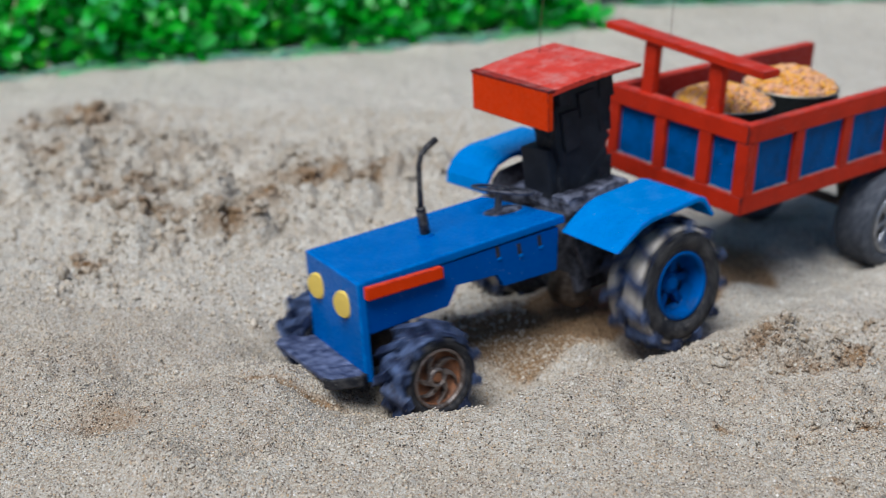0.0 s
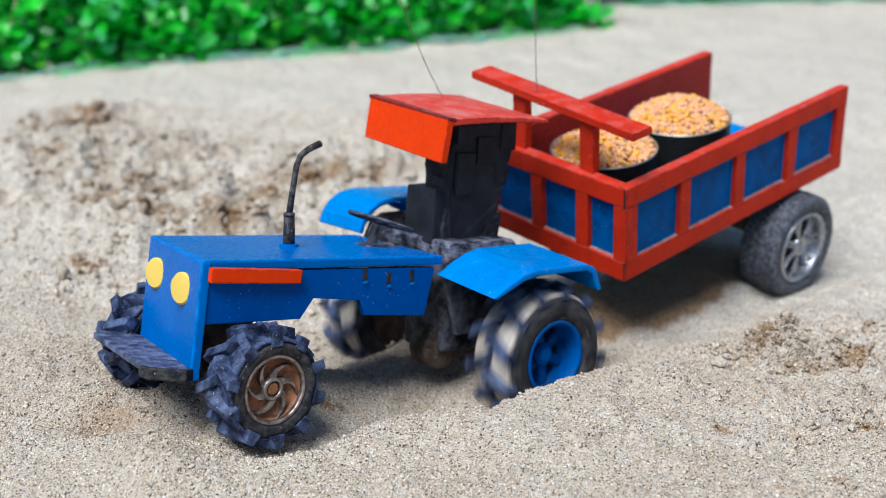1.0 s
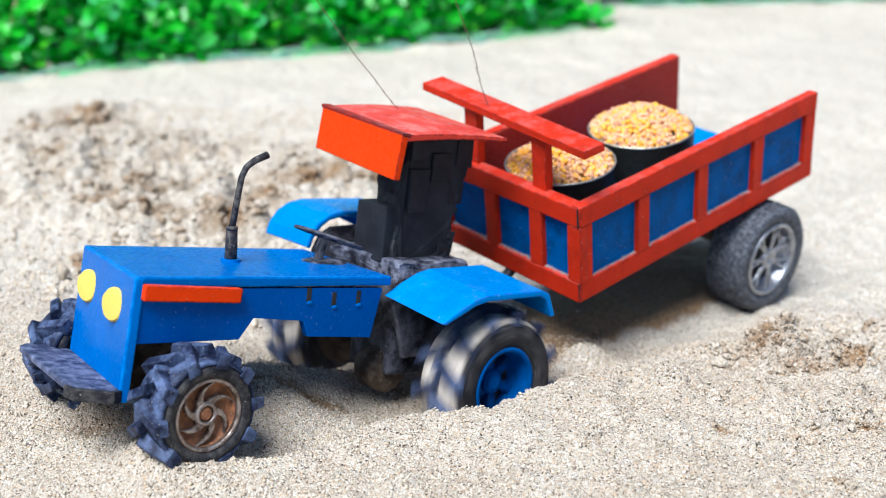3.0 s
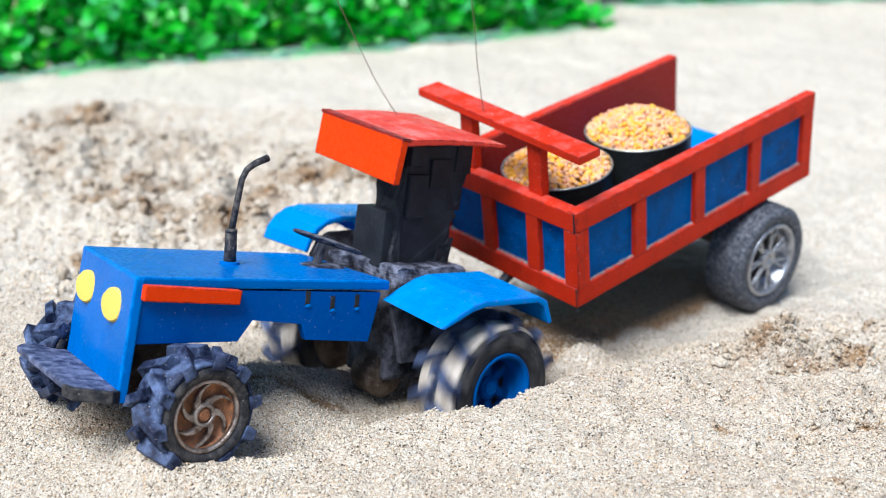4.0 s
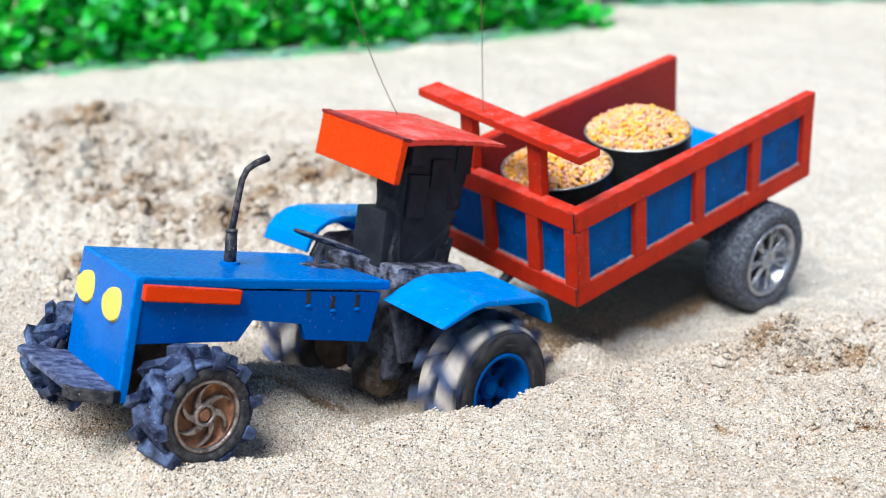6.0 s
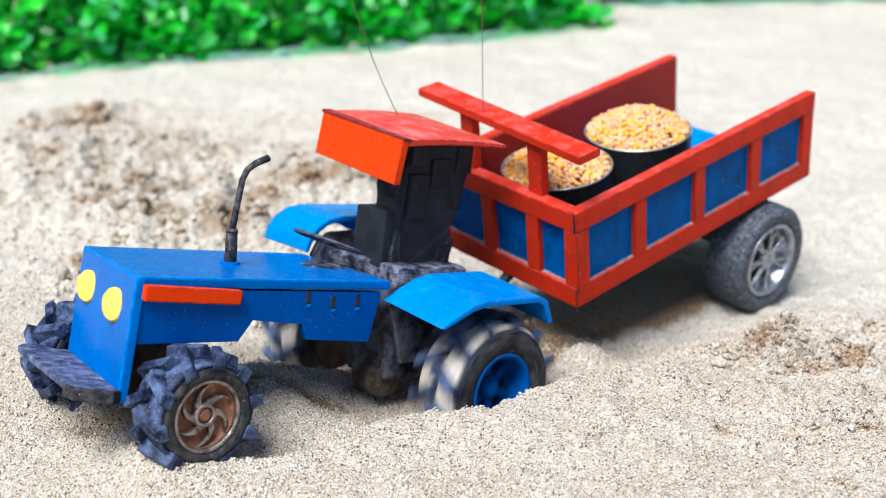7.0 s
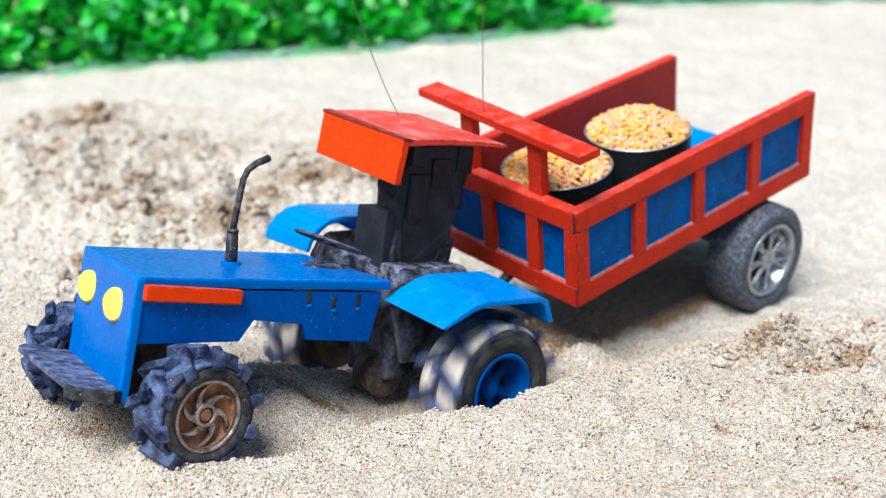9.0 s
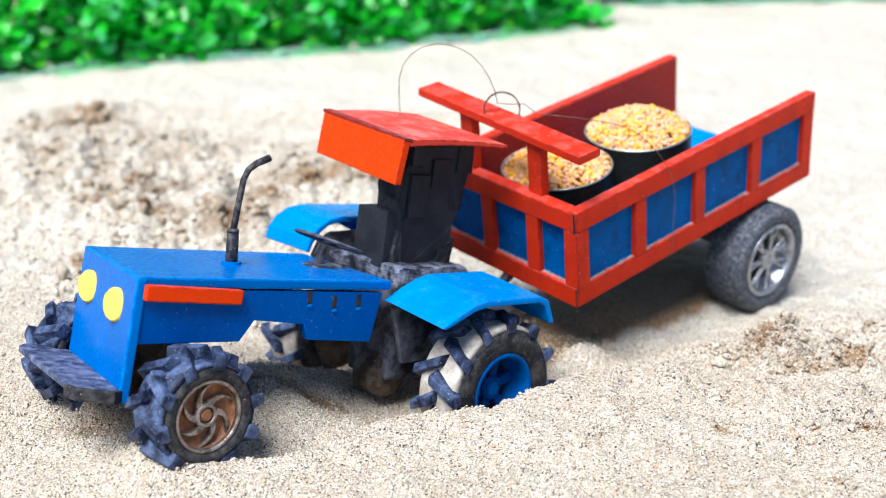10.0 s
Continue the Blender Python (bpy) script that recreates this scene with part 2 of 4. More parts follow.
def tube(points, radii, steps=10, bm=None):
    b = bmesh.new()
    pts = [Vector(p) for p in points]
    rings = []
    for i, p in enumerate(pts):
        d = (pts[min(i + 1, len(pts) - 1)] - pts[max(i - 1, 0)]).normalized()
        q = d.to_track_quat("Z", "Y")
        r = radii[i] if isinstance(radii, (list, tuple)) else radii
        rings.append([b.verts.new(p + q @ Vector((r * math.cos(2 * math.pi * k / steps), r * math.sin(2 * math.pi * k / steps), 0))) for k in range(steps)])
    for p, q in zip(rings, rings[1:]):
        for k in range(steps):
            b.faces.new((p[k], p[(k + 1) % steps], q[(k + 1) % steps], q[k]))
    b.faces.new(rings[0][::-1])
    b.faces.new(rings[-1])
    return joined(bm, b)


def rod(a, b, r, steps=12, bm=None):
    return tube([a, b], r, steps, bm)


def roll(deg):
    return Matrix.Rotation(radians(deg), 4, "Y")


# ---- the sand ----
rng = np.random.default_rng(7)
LATTICE = rng.random((256, 256))


def value_noise(x, y):
    xi, yi = np.floor(x).astype(int), np.floor(y).astype(int)
    fx, fy = x - xi, y - yi
    fx, fy = fx * fx * fx * (fx * (fx * 6 - 15) + 10), fy * fy * fy * (fy * (fy * 6 - 15) + 10)
    a, b = LATTICE[xi & 255, yi & 255], LATTICE[(xi + 1) & 255, yi & 255]
    c, d = LATTICE[xi & 255, (yi + 1) & 255], LATTICE[(xi + 1) & 255, (yi + 1) & 255]
    return (a + (b - a) * fx) * (1 - fy) + (c + (d - c) * fx) * fy


def turbulence(x, y, size, octaves):
    total, amp, ca, sa = 0, 1, math.cos(0.6), math.sin(0.6)
    x, y = x / size + 31.7, y / size + 12.3
    norm = 0
    for _ in range(octaves):
        total, norm = total + amp * value_noise(x, y), norm + amp
        x, y, amp = (x * ca - y * sa) * 2.03 + 5.1, (x * sa + y * ca) * 2.03 + 9.7, amp * 0.52
    return total / norm - 0.5


def ease(a, b, v):
    t = np.clip((v - a) / (b - a), 0, 1)
    return t * t * (3 - 2 * t)


def clumps(x, y, size, share, seed):
    """Rounded crumbs of sand, about as many as the share says, in millimetres."""
    pick = np.random.default_rng(seed).random((4, 128, 128))
    warp = 0.25 * size
    x, y = x + warp * 2 * turbulence(x, y, size * 0.6, 2), y + warp * 2 * turbulence(x + 555, y, size * 0.6, 2)
    gx, gy = x / size, y / size
    ix, iy = np.floor(gx).astype(int), np.floor(gy).astype(int)
    best = np.zeros_like(x)
    for dx in (-1, 0, 1):
        for dy in (-1, 0, 1):
            jx, jy = ix + dx, iy + dy
            a, b, c, d = (pick[k][jx & 127, jy & 127] for k in range(4))
            r = 0.28 + 0.36 * c
            q = ((gx - jx - a) ** 2 + (gy - jy - b) ** 2) / (r * r)
            h = np.sqrt(np.clip(1 - q, 0, 1)) * r * size * np.clip((share - d) * 3, 0, 1)
            best = np.maximum(best, h)
    return best


HEAD, SIDE, START = (-0.76, -0.65), (0.65, -0.76), (16.0, 508.0)
CLODS = ((-60, 880, 70, 26, 18), (-120, 800, 80, 45, 15), (-180, 740, 70, 40, 13), (-235, 905, 60, 60, 14), (-317, 1055, 55, 40, 15),
         (-212, 655, 40, 25, 8), (-260, 820, 80, 70, 8), (-120, 940, 140, 60, 6), (-330, 930, 90, 90, 8),
         (171, 563, 15, 11, 27), (205, 560, 35, 14, 9), (225, 600, 45, 30, 8), (195, 470, 50, 45, 7), (130, 510, 50, 20, 5), (100, 450, 60, 30, 3))
HOLLOWS = ((164, 455, 10, 6, 3), (175, 500, 12, 7, 3), (140, 505, 16, 6, 3), (115, 520, 14, 5, 2.5), (-60, 405, 12, 4, 2.5), (-105, 640, 18, 8, 3),
           (-140, 535, 26, 12, 4), (-152, 493, 30, 10, -3.5), (-60, 520, 18, 7, 3), (20, 425, 22, 7, 2.5), (75, 470, 20, 8, 2.5), (-152, 474, 20, 12, 6))


# patches of moist brown crumbs: place and reach
MOIST = ((-310, 1025, 26, 20), (-305, 925, 26, 16), (-224, 822, 24, 16), (-193, 768, 26, 18), (-182, 826, 16, 10), (-96, 866, 34, 16), (-58, 862, 16, 12),
         (-240, 793, 16, 10), (-140, 744, 22, 14), (-355, 1006, 16, 12), (-222, 690, 16, 9), (-262, 1000, 12, 10), (-125, 800, 20, 12),
         (166, 560, 11, 8), (186, 546, 13, 7), (212, 552, 14, 8), (123, 463, 6, 3), (158, 416, 6, 3), (234, 600, 10, 6), (205, 505, 8, 4), (190, 470, 8, 4))


def moist_field(x, y):
    wet = np.zeros_like(x)
    for cx, cy, rx, ry in MOIST:
        wet = np.maximum(wet, np.exp(-((x - cx) / rx) ** 2 - ((y - cy) / ry) ** 2))
    return wet


def clod_field(x, y):
    rough = np.zeros_like(x)
    for cx, cy, rx, ry, h in CLODS:
        rough += h * np.exp(-((x - cx) / rx) ** 2 - ((y - cy) / ry) ** 2)
    return rough


def sand_height(X, Y):
    """The sand's height in metres at X, Y in metres: the driven way, the banks beside it, ruts, clods and grain heaps."""
    x, y = X * 1000, Y * 1000
    s = (x - START[0]) * HEAD[0] + (y - START[1]) * HEAD[1]
    n = (x - START[0]) * SIDE[0] + (y - START[1]) * SIDE[1]
    s = s + 14 * turbulence(x, y, 60, 2)
    n = n + 12 * turbulence(x + 400, y, 45, 3)
    way = np.interp(s, (-500, -350, -160, -40, 0, 25, 70, 110, 150, 260), (-16, -17, -14, -17, -18, -12, 7, 13, 18, 11))
    bank = np.interp(s, (-500, -260, -205, -127, -60, -19, 49, 85, 115, 150, 250, 400), (-8, -7, -5, 4, 12.5, 18.5, 18.5, 18, 17, 16, 15, 12))
    far = np.interp(s, (-500, -100, 60, 150, 300), (-2, 0, 4, 10, 8))
    reach = np.interp(s, (8, 45, 110, 140), (0, 17, 15, 4))
    near = ease(3 - reach, 27 - reach, n)
    z = way * (1 - near) + (bank + 5 * ease(60, 200, n)) * near
    beyond = ease(150, 215, -n)
    z = z * (1 - beyond) + far * beyond
    fade = 1 - ease(500, 900, np.abs(s) + np.abs(n))
    z = z * fade
    ruts = np.exp(-((n + 17) / 15) ** 2) + np.exp(-((n + 128) / 16) ** 2)
    z -= ruts * 5 * (1 - ease(95, 150, s)) * fade
    middle = np.exp(-((n + 70) / 30) ** 2)
    z += middle * 6 * (1 - ease(60, 140, s)) * fade
    for cs, cn in ((4, -3), (4, -138)):
        z -= 9 * np.exp(-((s - cs) / 30) ** 2 - ((n - cn) / 17) ** 2)
        z += 9 * np.exp(-((s + 58) / 20) ** 2 - ((n - cn) / 22) ** 2)
    z += 21 * np.exp(-((s + 92) / 24) ** 2 - ((n + 17) / 17) ** 2)
    z += 2 * np.exp(-((n - 4) / 9) ** 2) * ease(25, 55, s) * (1 - ease(110, 145, s))
    # sand heaped against the front wheel, and a ledge with a crease before it under the hood
    z += 8 * np.exp(-((x + 104) / 30) ** 2 - ((y - 422) / 20) ** 2)
    z += 7 * np.exp(-((x + 124) / 18) ** 2 - ((y - 428) / 14) ** 2)
    # a small heap on the bank
    z += 11 * np.exp(-((x - 170) / 13) ** 2 - ((y - 566) / 10) ** 2)
    under = ease(-112, -92, x) * ease(-38, -58, x)
    crease = 524 + 10 * turbulence(x, y * 0 + 5, 30, 2)
    z += under * (4.5 * ease(crease, crease + 8, y) * ease(590, 560, y) - 2.5 * np.exp(-((y - crease + 3) / 6) ** 2))
    rough = clod_field(x, y)
    share = np.clip(rough / 13, 0, 1)
    z += rough * (0.40 + 1.7 * turbulence(x, y, 38, 4))
    front = ease(620, 540, y)
    z += 0.85 * clumps(x, y, 26, share * 0.85, 3) + 0.75 * clumps(x, y, 14, share * 1.0 + 0.04 + 0.05 * front, 5) + 0.75 * clumps(x, y, 7, share * 1.1 + 0.12 + 0.12 * front, 9)
    z += 0.8 * front * clumps(x, y, 3.6, 0.45 + 0 * x, 13)
    z += share * 2.0 * turbulence(x + 60, y, 5, 2)
    for cx, cy, rx, ry, h in HOLLOWS:
        z -= h * np.exp(-((x - cx) / rx) ** 2 - ((y - cy) / ry) ** 2)
    close = 1 - ease(1500, 3000, np.hypot(x, y))
    z += close * (9 * turbulence(x, y, 120, 3) + 8 * turbulence(x + 90, y, 28, 3) + 1.7 * turbulence(x, y + 50, 6, 3))
    spread = ease(0.1, 0.3, turbulence(x + 700, y, 55, 3))
    z += close * spread * 2.4 * np.abs(turbulence(x, y + 300, 9, 3)) * 2
    return z / 1000


def steps_to(a, b, d):
    return list(np.arange(a, b, d))


def ground():
    xs = ([-40, -15, -6, -3, -1.8, -1.3, -1.0] + steps_to(-0.85, -0.34, 0.006) + steps_to(-0.34, 0.40, 0.0016) + steps_to(0.40, 1.0, 0.006)
          + [1.0, 1.3, 1.8, 3, 6, 15, 40])
    ys = ([-40, -15, -6, -3, -1.5, -0.6, -0.2, 0.1, 0.25] + steps_to(0.31, 0.36, 0.006) + steps_to(0.36, 0.80, 0.0016) + steps_to(0.80, 1.15, 0.003)
          + steps_to(1.15, 2.0, 0.01) + [2.0, 2.3, 3, 5, 9, 18, 40])
    X, Y = np.meshgrid(np.array(xs), np.array(ys))
    Z = sand_height(X, Y)
    w, h = len(xs), len(ys)
    co = np.stack([X, Y, Z], -1).reshape(-1, 3)
    i = (np.arange(h - 1)[:, None] * w + np.arange(w - 1)[None, :]).ravel()
    quads = np.stack([i, i + 1, i + w + 1, i + w], 1)
    me = bpy.data.meshes.new("ground")
    me.from_pydata(co.tolist(), [], quads.tolist())
    me.polygons.foreach_set("use_smooth", np.ones(len(quads), bool))
    # moist crumbs of deeper sand thrown up with the clods; painted shade joins below
    x, y = X * 1000, Y * 1000
    moist = 1.3 * moist_field(x, y) * ease(-0.16, 0.10, turbulence(x + 20, y, 14, 3)) + 0.5 * np.clip(clod_field(x, y) / 14, 0, 1) * ease(0.04, 0.2, turbulence(x + 20, y, 16, 3))
    s = (x - START[0]) * HEAD[0] + (y - START[1]) * HEAD[1] + 40 * turbulence(x, y + 9, 50, 3)
    n = (x - START[0]) * SIDE[0] + (y - START[1]) * SIDE[1] + 40 * turbulence(x + 70, y, 50, 3)
    # under the trailer: wet dug sand and the trailer's shade painted as one
    dug_shade = ease(-330, -270, s) * ease(-45, -85, s) * ease(-112, -92, n) * ease(-28, -46, n)
    moist = np.maximum(moist, dug_shade * 2.0)
    # shade painted into the crease under the hood and the pit below the bumper
    crease = ease(-112, -92, x) * ease(-38, -58, x) * np.exp(-((y - 523) / 4) ** 2)
    moist = np.maximum(moist, np.maximum(1.3 * crease, 0.9 * np.exp(-((x + 150) / 24) ** 2 - ((y - 478) / 16) ** 2)))
    # the near strip is darkened in patches, the open sand beyond it stays pale
    near_dark = ease(700, 560, y + 60 * turbulence(x + 33, y, 70, 3)) * (0.28 + 0.5 * turbulence(x, y + 77, 30, 3))
    moist = np.maximum(moist, near_dark)
    me.attributes.new("damp_shade", "FLOAT", "POINT").data.foreach_set("value", np.clip(moist * 0.8, 0, 0.95).ravel())
    me.materials.append(SAND)
    return tagged(new("ground", me), "pale coarse sand with ruts, clods and a low bank", "sand", kind="structure")


def sand_grains():
    """Crumbs and single grains that lie loose on the sand."""
    def spots(count, x0, x1, y0, y1):
        return np.stack([rng.uniform(x0, x1, count), rng.uniform(y0, y1, count)], 1)
    near = spots(60000, -0.30, 0.32, 0.36, 0.62)
    back = spots(9000, -0.36, 0.05, 0.62, 1.1)
    p = np.concatenate([near, back])
    r = np.concatenate([rng.gamma(2.0, 0.00010, len(near)) + 0.00024, rng.gamma(2.0, 0.00035, len(back)) + 0.0004])
    r = np.minimum(r, 0.0022)
    z = sand_height(p[:, 0], p[:, 1]) + r * 0.35
    ico = bmesh.new()
    bmesh.ops.create_icosphere(ico, subdivisions=1, radius=1)
    ball = np.array([v.co[:] for v in ico.verts])
    tri = np.array([[v.index for v in f.verts] for f in ico.faces])
    ico.free()
    n = len(p)
    shape = ball[None] * rng.uniform(0.75, 1.25, (n, 1, 3)) + rng.normal(0, 0.12, (n, 12, 3))
    turn = rng.uniform(0, 6.28, n)
    c, s = np.cos(turn)[:, None], np.sin(turn)[:, None]
    shape = np.stack([shape[..., 0] * c - shape[..., 1] * s, shape[..., 0] * s + shape[..., 1] * c, shape[..., 2] * 0.85], -1)
    co = shape * r[:, None, None] + np.concatenate([p, z[:, None]], 1)[:, None]
    faces = (tri[None] + 12 * np.arange(n)[:, None, None]).reshape(-1, 3)
    me = bpy.data.meshes.new("sand_grains")
    me.from_pydata(co.reshape(-1, 3).tolist(), [], faces.tolist())
    me.polygons.foreach_set("use_smooth", np.ones(len(faces), bool))
    me.materials.append(GRAINS)
    return tagged(new("sand_grains", me), "loose beige sand grains and crumbs on the sand", "sand", kind="stuff")


def sand_clods():
    """Clods and crumbs of moist sand thrown up beside the way."""
    r = np.random.default_rng(31)
    ico = bmesh.new()
    bmesh.ops.create_icosphere(ico, subdivisions=2, radius=1)
    base = np.array([v.co[:] for v in ico.verts])
    tri = np.array([[v.index for v in f.verts] for f in ico.faces])
    ico.free()
    p = np.stack([r.uniform(-420, 330, 60000), r.uniform(440, 1130, 60000)], 1)
    p = p + np.stack([18 * turbulence(p[:, 0], p[:, 1], 20, 2), 18 * turbulence(p[:, 0] + 99, p[:, 1], 20, 2)], 1)
    field = clod_field(p[:, 0], p[:, 1])
    patchy = ease(-0.06, 0.16, turbulence(p[:, 0], p[:, 1] + 40, 45, 3))
    keep = r.random(len(p)) < np.clip(field / 15, 0, 1) ** 1.3 * (0.03 + 0.30 * patchy) + 0.0008
    p, field = p[keep][:5200], field[keep][:5200]
    for cx, cy, sx, sy, m in ((172, 566, 13, 8, 190), (160, 560, 22, 12, 60), (128, 508, 9, 4, 26), (205, 562, 14, 6, 50), (165, 455, 8, 4, 22), (190, 480, 10, 6, 26), (215, 590, 16, 8, 40)):
        q = np.stack([r.normal(cx, sx, m), r.normal(cy, sy, m)], 1)
        p, field = np.concatenate([p, q]), np.concatenate([field, np.full(m, 9.0)])
    for cx, cy, rx, ry in MOIST:
        m = int(14 + rx * ry * 0.16)
        q = np.stack([r.normal(cx, rx * 0.6, m), r.normal(cy, ry * 0.6, m)], 1)
        p, field = np.concatenate([p, q]), np.concatenate([field, np.full(m, 14.0 if cy > 650 else 8.0)])
    # larger lumps along the foot of the hedge
    q = np.linspace(0, 1, 46)[:, None] * np.array([[800, 339]]) + np.array([[-672, 1148]]) + r.normal(0, 8, (46, 2))
    p, field = np.concatenate([p, q]), np.concatenate([field, np.full(46, 40.0)])
    n = len(p)
    size = 0.8 + r.gamma(1.2, 0.85, n) * np.clip(field / 10, 0.3, 1.1)
    size = np.where(field > 35, 3 + r.gamma(2.0, 1.3, n), np.minimum(size, 5.5)) * np.where(p[:, 1] < 620, 0.7, 1.0)
    z = sand_height(p[:, 0] / 1000, p[:, 1] / 1000) * 1000 + size * 0.35
    turn = r.uniform(0, 6.28, (n, 3))
    a = np.repeat(base[None], n, 0)
    rough = 1 + 0.22 * np.sin(a[..., 0] * 3.1 + turn[:, None, 0]) * np.sin(a[..., 1] * 3.7 + turn[:, None, 1]) + 0.20 * np.sin(a[..., 2] * 4.3 + turn[:, None, 2] + a[..., 0] * 2)
    rough += r.normal(0, 0.11, rough.shape)
    stretch = r.uniform(0.75, 1.25, (n, 1, 3)) * np.array([1, 1, 0.8])
    co = (a * rough[..., None] * stretch) * size[:, None, None] + np.concatenate([p, z[:, None]], 1)[:, None]
    faces = (tri[None] + len(base) * np.arange(n)[:, None, None]).reshape(-1, 3)
    me = bpy.data.meshes.new("sand_clods")
    me.from_pydata((co.reshape(-1, 3) / 1000).tolist(), [], faces.tolist())
    me.polygons.foreach_set("use_smooth", np.ones(len(faces), bool))
    wet = np.clip(0.95 * moist_field(p[:, 0], p[:, 1]) * r.uniform(0.5, 1.1, n), 0, 1)
    me.attributes.new("damp_shade", "FLOAT", "POINT").data.foreach_set("value", np.repeat(wet, len(base)))
    me.materials.append(CLOD)
    return tagged(new("sand_clods", me), "crumbly brown clods of moist sand", "sand", kind="stuff")


ground()
sand_grains()
sand_clods()


# ---- wheels ----
def lugs(wheel, radius, height, half, count, width, slant, soft=0.45):
    """Slanted bars on the tread, left and right row half a step apart."""
    made = []
    for side in (-1, 1):
        for k in range(count):
            a = 360 * (k + (0.5 if side > 0 else 0)) / count
            if k:
                o = new("lug", made[-1].data)
                o.parent, o.matrix_basis = wheel, roll(a)
                made.append(o)
                continue
            b = bmesh.new()
            y0, y1 = -1.5 * side, (half + 0.8) * side
            sh = slant
            # inner end leads, outer end trails
            pts = []
            for y, lead in ((y0, sh), (y1, 0)):
                for dx in (-width / 2, width / 2):
                    pts.append((dx + lead, y))
            low = [b.verts.new((x, y, radius - 1.5 - abs(y) * 0.05)) for x, y in pts]
            top = [b.verts.new((x * 0.70 + lead_shift(y, y0, y1, sh), y, radius + height - (1.2 if abs(y) > half else 0))) for x, y in pts]
            order = (0, 1, 3, 2)
            b.faces.new([top[i] for i in order])
            b.faces.new([low[i] for i in order[::-1]])
            for i in range(4):
                p, q = order[i], order[(i + 1) % 4]
                b.faces.new((low[p], low[q], top[q], top[p]))
            bmesh.ops.recalc_face_normals(b, faces=b.faces)
            soften(b, soft)
            made.append(part("lug", b, LUG, wheel, at=roll(a)))
    return made


def ring_of(name, bm, material, wheel, count, label="", smooth=False):
    """The same piece several times round the wheel's axle."""
    first = part(name, bm, material, wheel, label, smooth=smooth)
    for k in range(1, count):
        o = new(name, first.data)
        o.parent, o.matrix_basis = wheel, roll(360 * k / count)
        if label:
            o["label"] = label


def lead_shift(y, y0, y1, sh):
    return sh * 0.14 if y == y0 else 0


def carcass(r, half, rim, bulge=1.0):
    return [(rim, -half + 1), (rim + (r - rim) * 0.45, -half - bulge * 0.6), (r - 2.2, -half + 0.1), (r - 0.8, -half + 1.6), (r, -half * 0.4), (r, half * 0.4),
            (r - 0.8, half - 1.6), (r - 2.2, half - 0.1), (rim + (r - rim) * 0.45, half + bulge * 0.6), (rim, half - 1)]


def front_wheel(parent, m):
    wheel = part("wheel", turned([(3.0, -9), (3.0, 8.2), (2.2, 9.0)], 20), RUST, parent, "small lugged wheel with a rusty rim", m)
    part("tyre", turned(carcass(22.4, 11.5, 15.2), 48, closed=True), TYRE, wheel, smooth=True)
    part("tread_band", turned([(21.4, -11.2), (22.8, -9.5), (23.0, 0), (22.8, 9.5), (21.4, 11.2), (20.8, 0)], 48, closed=True), LUG, wheel, "navy blue dusted tread", smooth=True)
    lugs(wheel, 21.8, 5.0, 11.9, 10, 6.4, -8.0, 0.55)
    part("rim", turned([(15.8, -9), (15.8, 9.8), (15.2, 10.9), (14.3, 10.6), (13.7, 8.6), (13.2, 6.4), (4.0, 6.0), (3.5, 6.0)], 48), RUST, wheel, "rust brown rim disc", smooth=True)
    part("rim_edge", turned([(13.6, 9.0), (14.0, 10.7), (14.9, 11.1), (15.6, 10.5), (15.3, 9.4), (14.4, 9.0)], 48, closed=True), STEEL, wheel, "worn grey rim edge", smooth=True)
    # crescent spokes: a broad root at the hub that sweeps round to a thin tip at the edge
    outer, inner = [], []
    for j in range(7):
        u = j / 6
        r, a = 4.4 + 9.6 * u, 0.95 * u ** 1.35
        half = (1.75 - 1.2 * u) / r
        outer.append((r * math.cos(a + half), r * math.sin(a + half)))
        inner.append((r * math.cos(a - half), r * math.sin(a - half)))
    ring_of("spoke", prism(outer + inner[::-1], 6.0, 8.6, 0.5), STEEL, wheel, 6, "worn grey swirl spoke")
    part("hub", turned([(5.2, 5.6), (5.2, 8.6), (4.5, 9.4), (3.6, 9.2), (3.3, 7.8), (3.3, 6.0)], 28, closed=True), STEEL, wheel, "worn grey hub ring", smooth=True)
    return wheel


def rear_wheel(parent, m):
    wheel = part("wheel", turned([(4, -10), (4, 5.6), (3, 6.2)], 20), BLUE, parent, "large lugged drive wheel with a blue rim", m)
    part("tyre", turned(carcass(32.6, 14, 19.4), 56, closed=True), TYRE, wheel, smooth=True)
    part("tread_band", turned([(31.4, -13.2), (33.3, -11), (33.5, 0), (33.3, 11), (31.4, 13.2), (31.0, 0)], 56, closed=True), SANDY, wheel, "tread gaps caked with pale sand", smooth=True)
    lugs(wheel, 32.2, 5.6, 14.2, 12, 6.6, -9.0, 0.8)
    part("rim", turned([(19.8, -12), (19.8, 12.6), (19.2, 13.6), (17.6, 13.4), (16.8, 12), (16.4, 4), (15.6, 2.4), (15.2, -2), (3.5, -2)], 56), RIMBLUE, wheel, "dirty blue rim", smooth=True)
    ring_of("spoke", block(3, 16.6, -1.0, 3.5, -2.6, 2.6, 0.8), RIMBLUE, wheel, 6)
    part("hub", turned([(6.2, 0), (6.2, 4.4), (5.2, 5.4), (2.4, 5.0), (2.2, 4)], 24), RIMBLUE, wheel, "dirty blue hub")
    part("inner_disc", turned([(20.4, -12.6), (20.0, -13.2), (4, -13.4)], 40), GREASE, wheel, "brown grimy inner disc")
    # dark disc stands for the shade in the hollow rim
    part("rim_recess", turned([(15, -1.6), (15, -0.6), (4, -0.6)], 40), DARK, wheel, "dark disc that paints the shade behind the spokes")
    return wheel


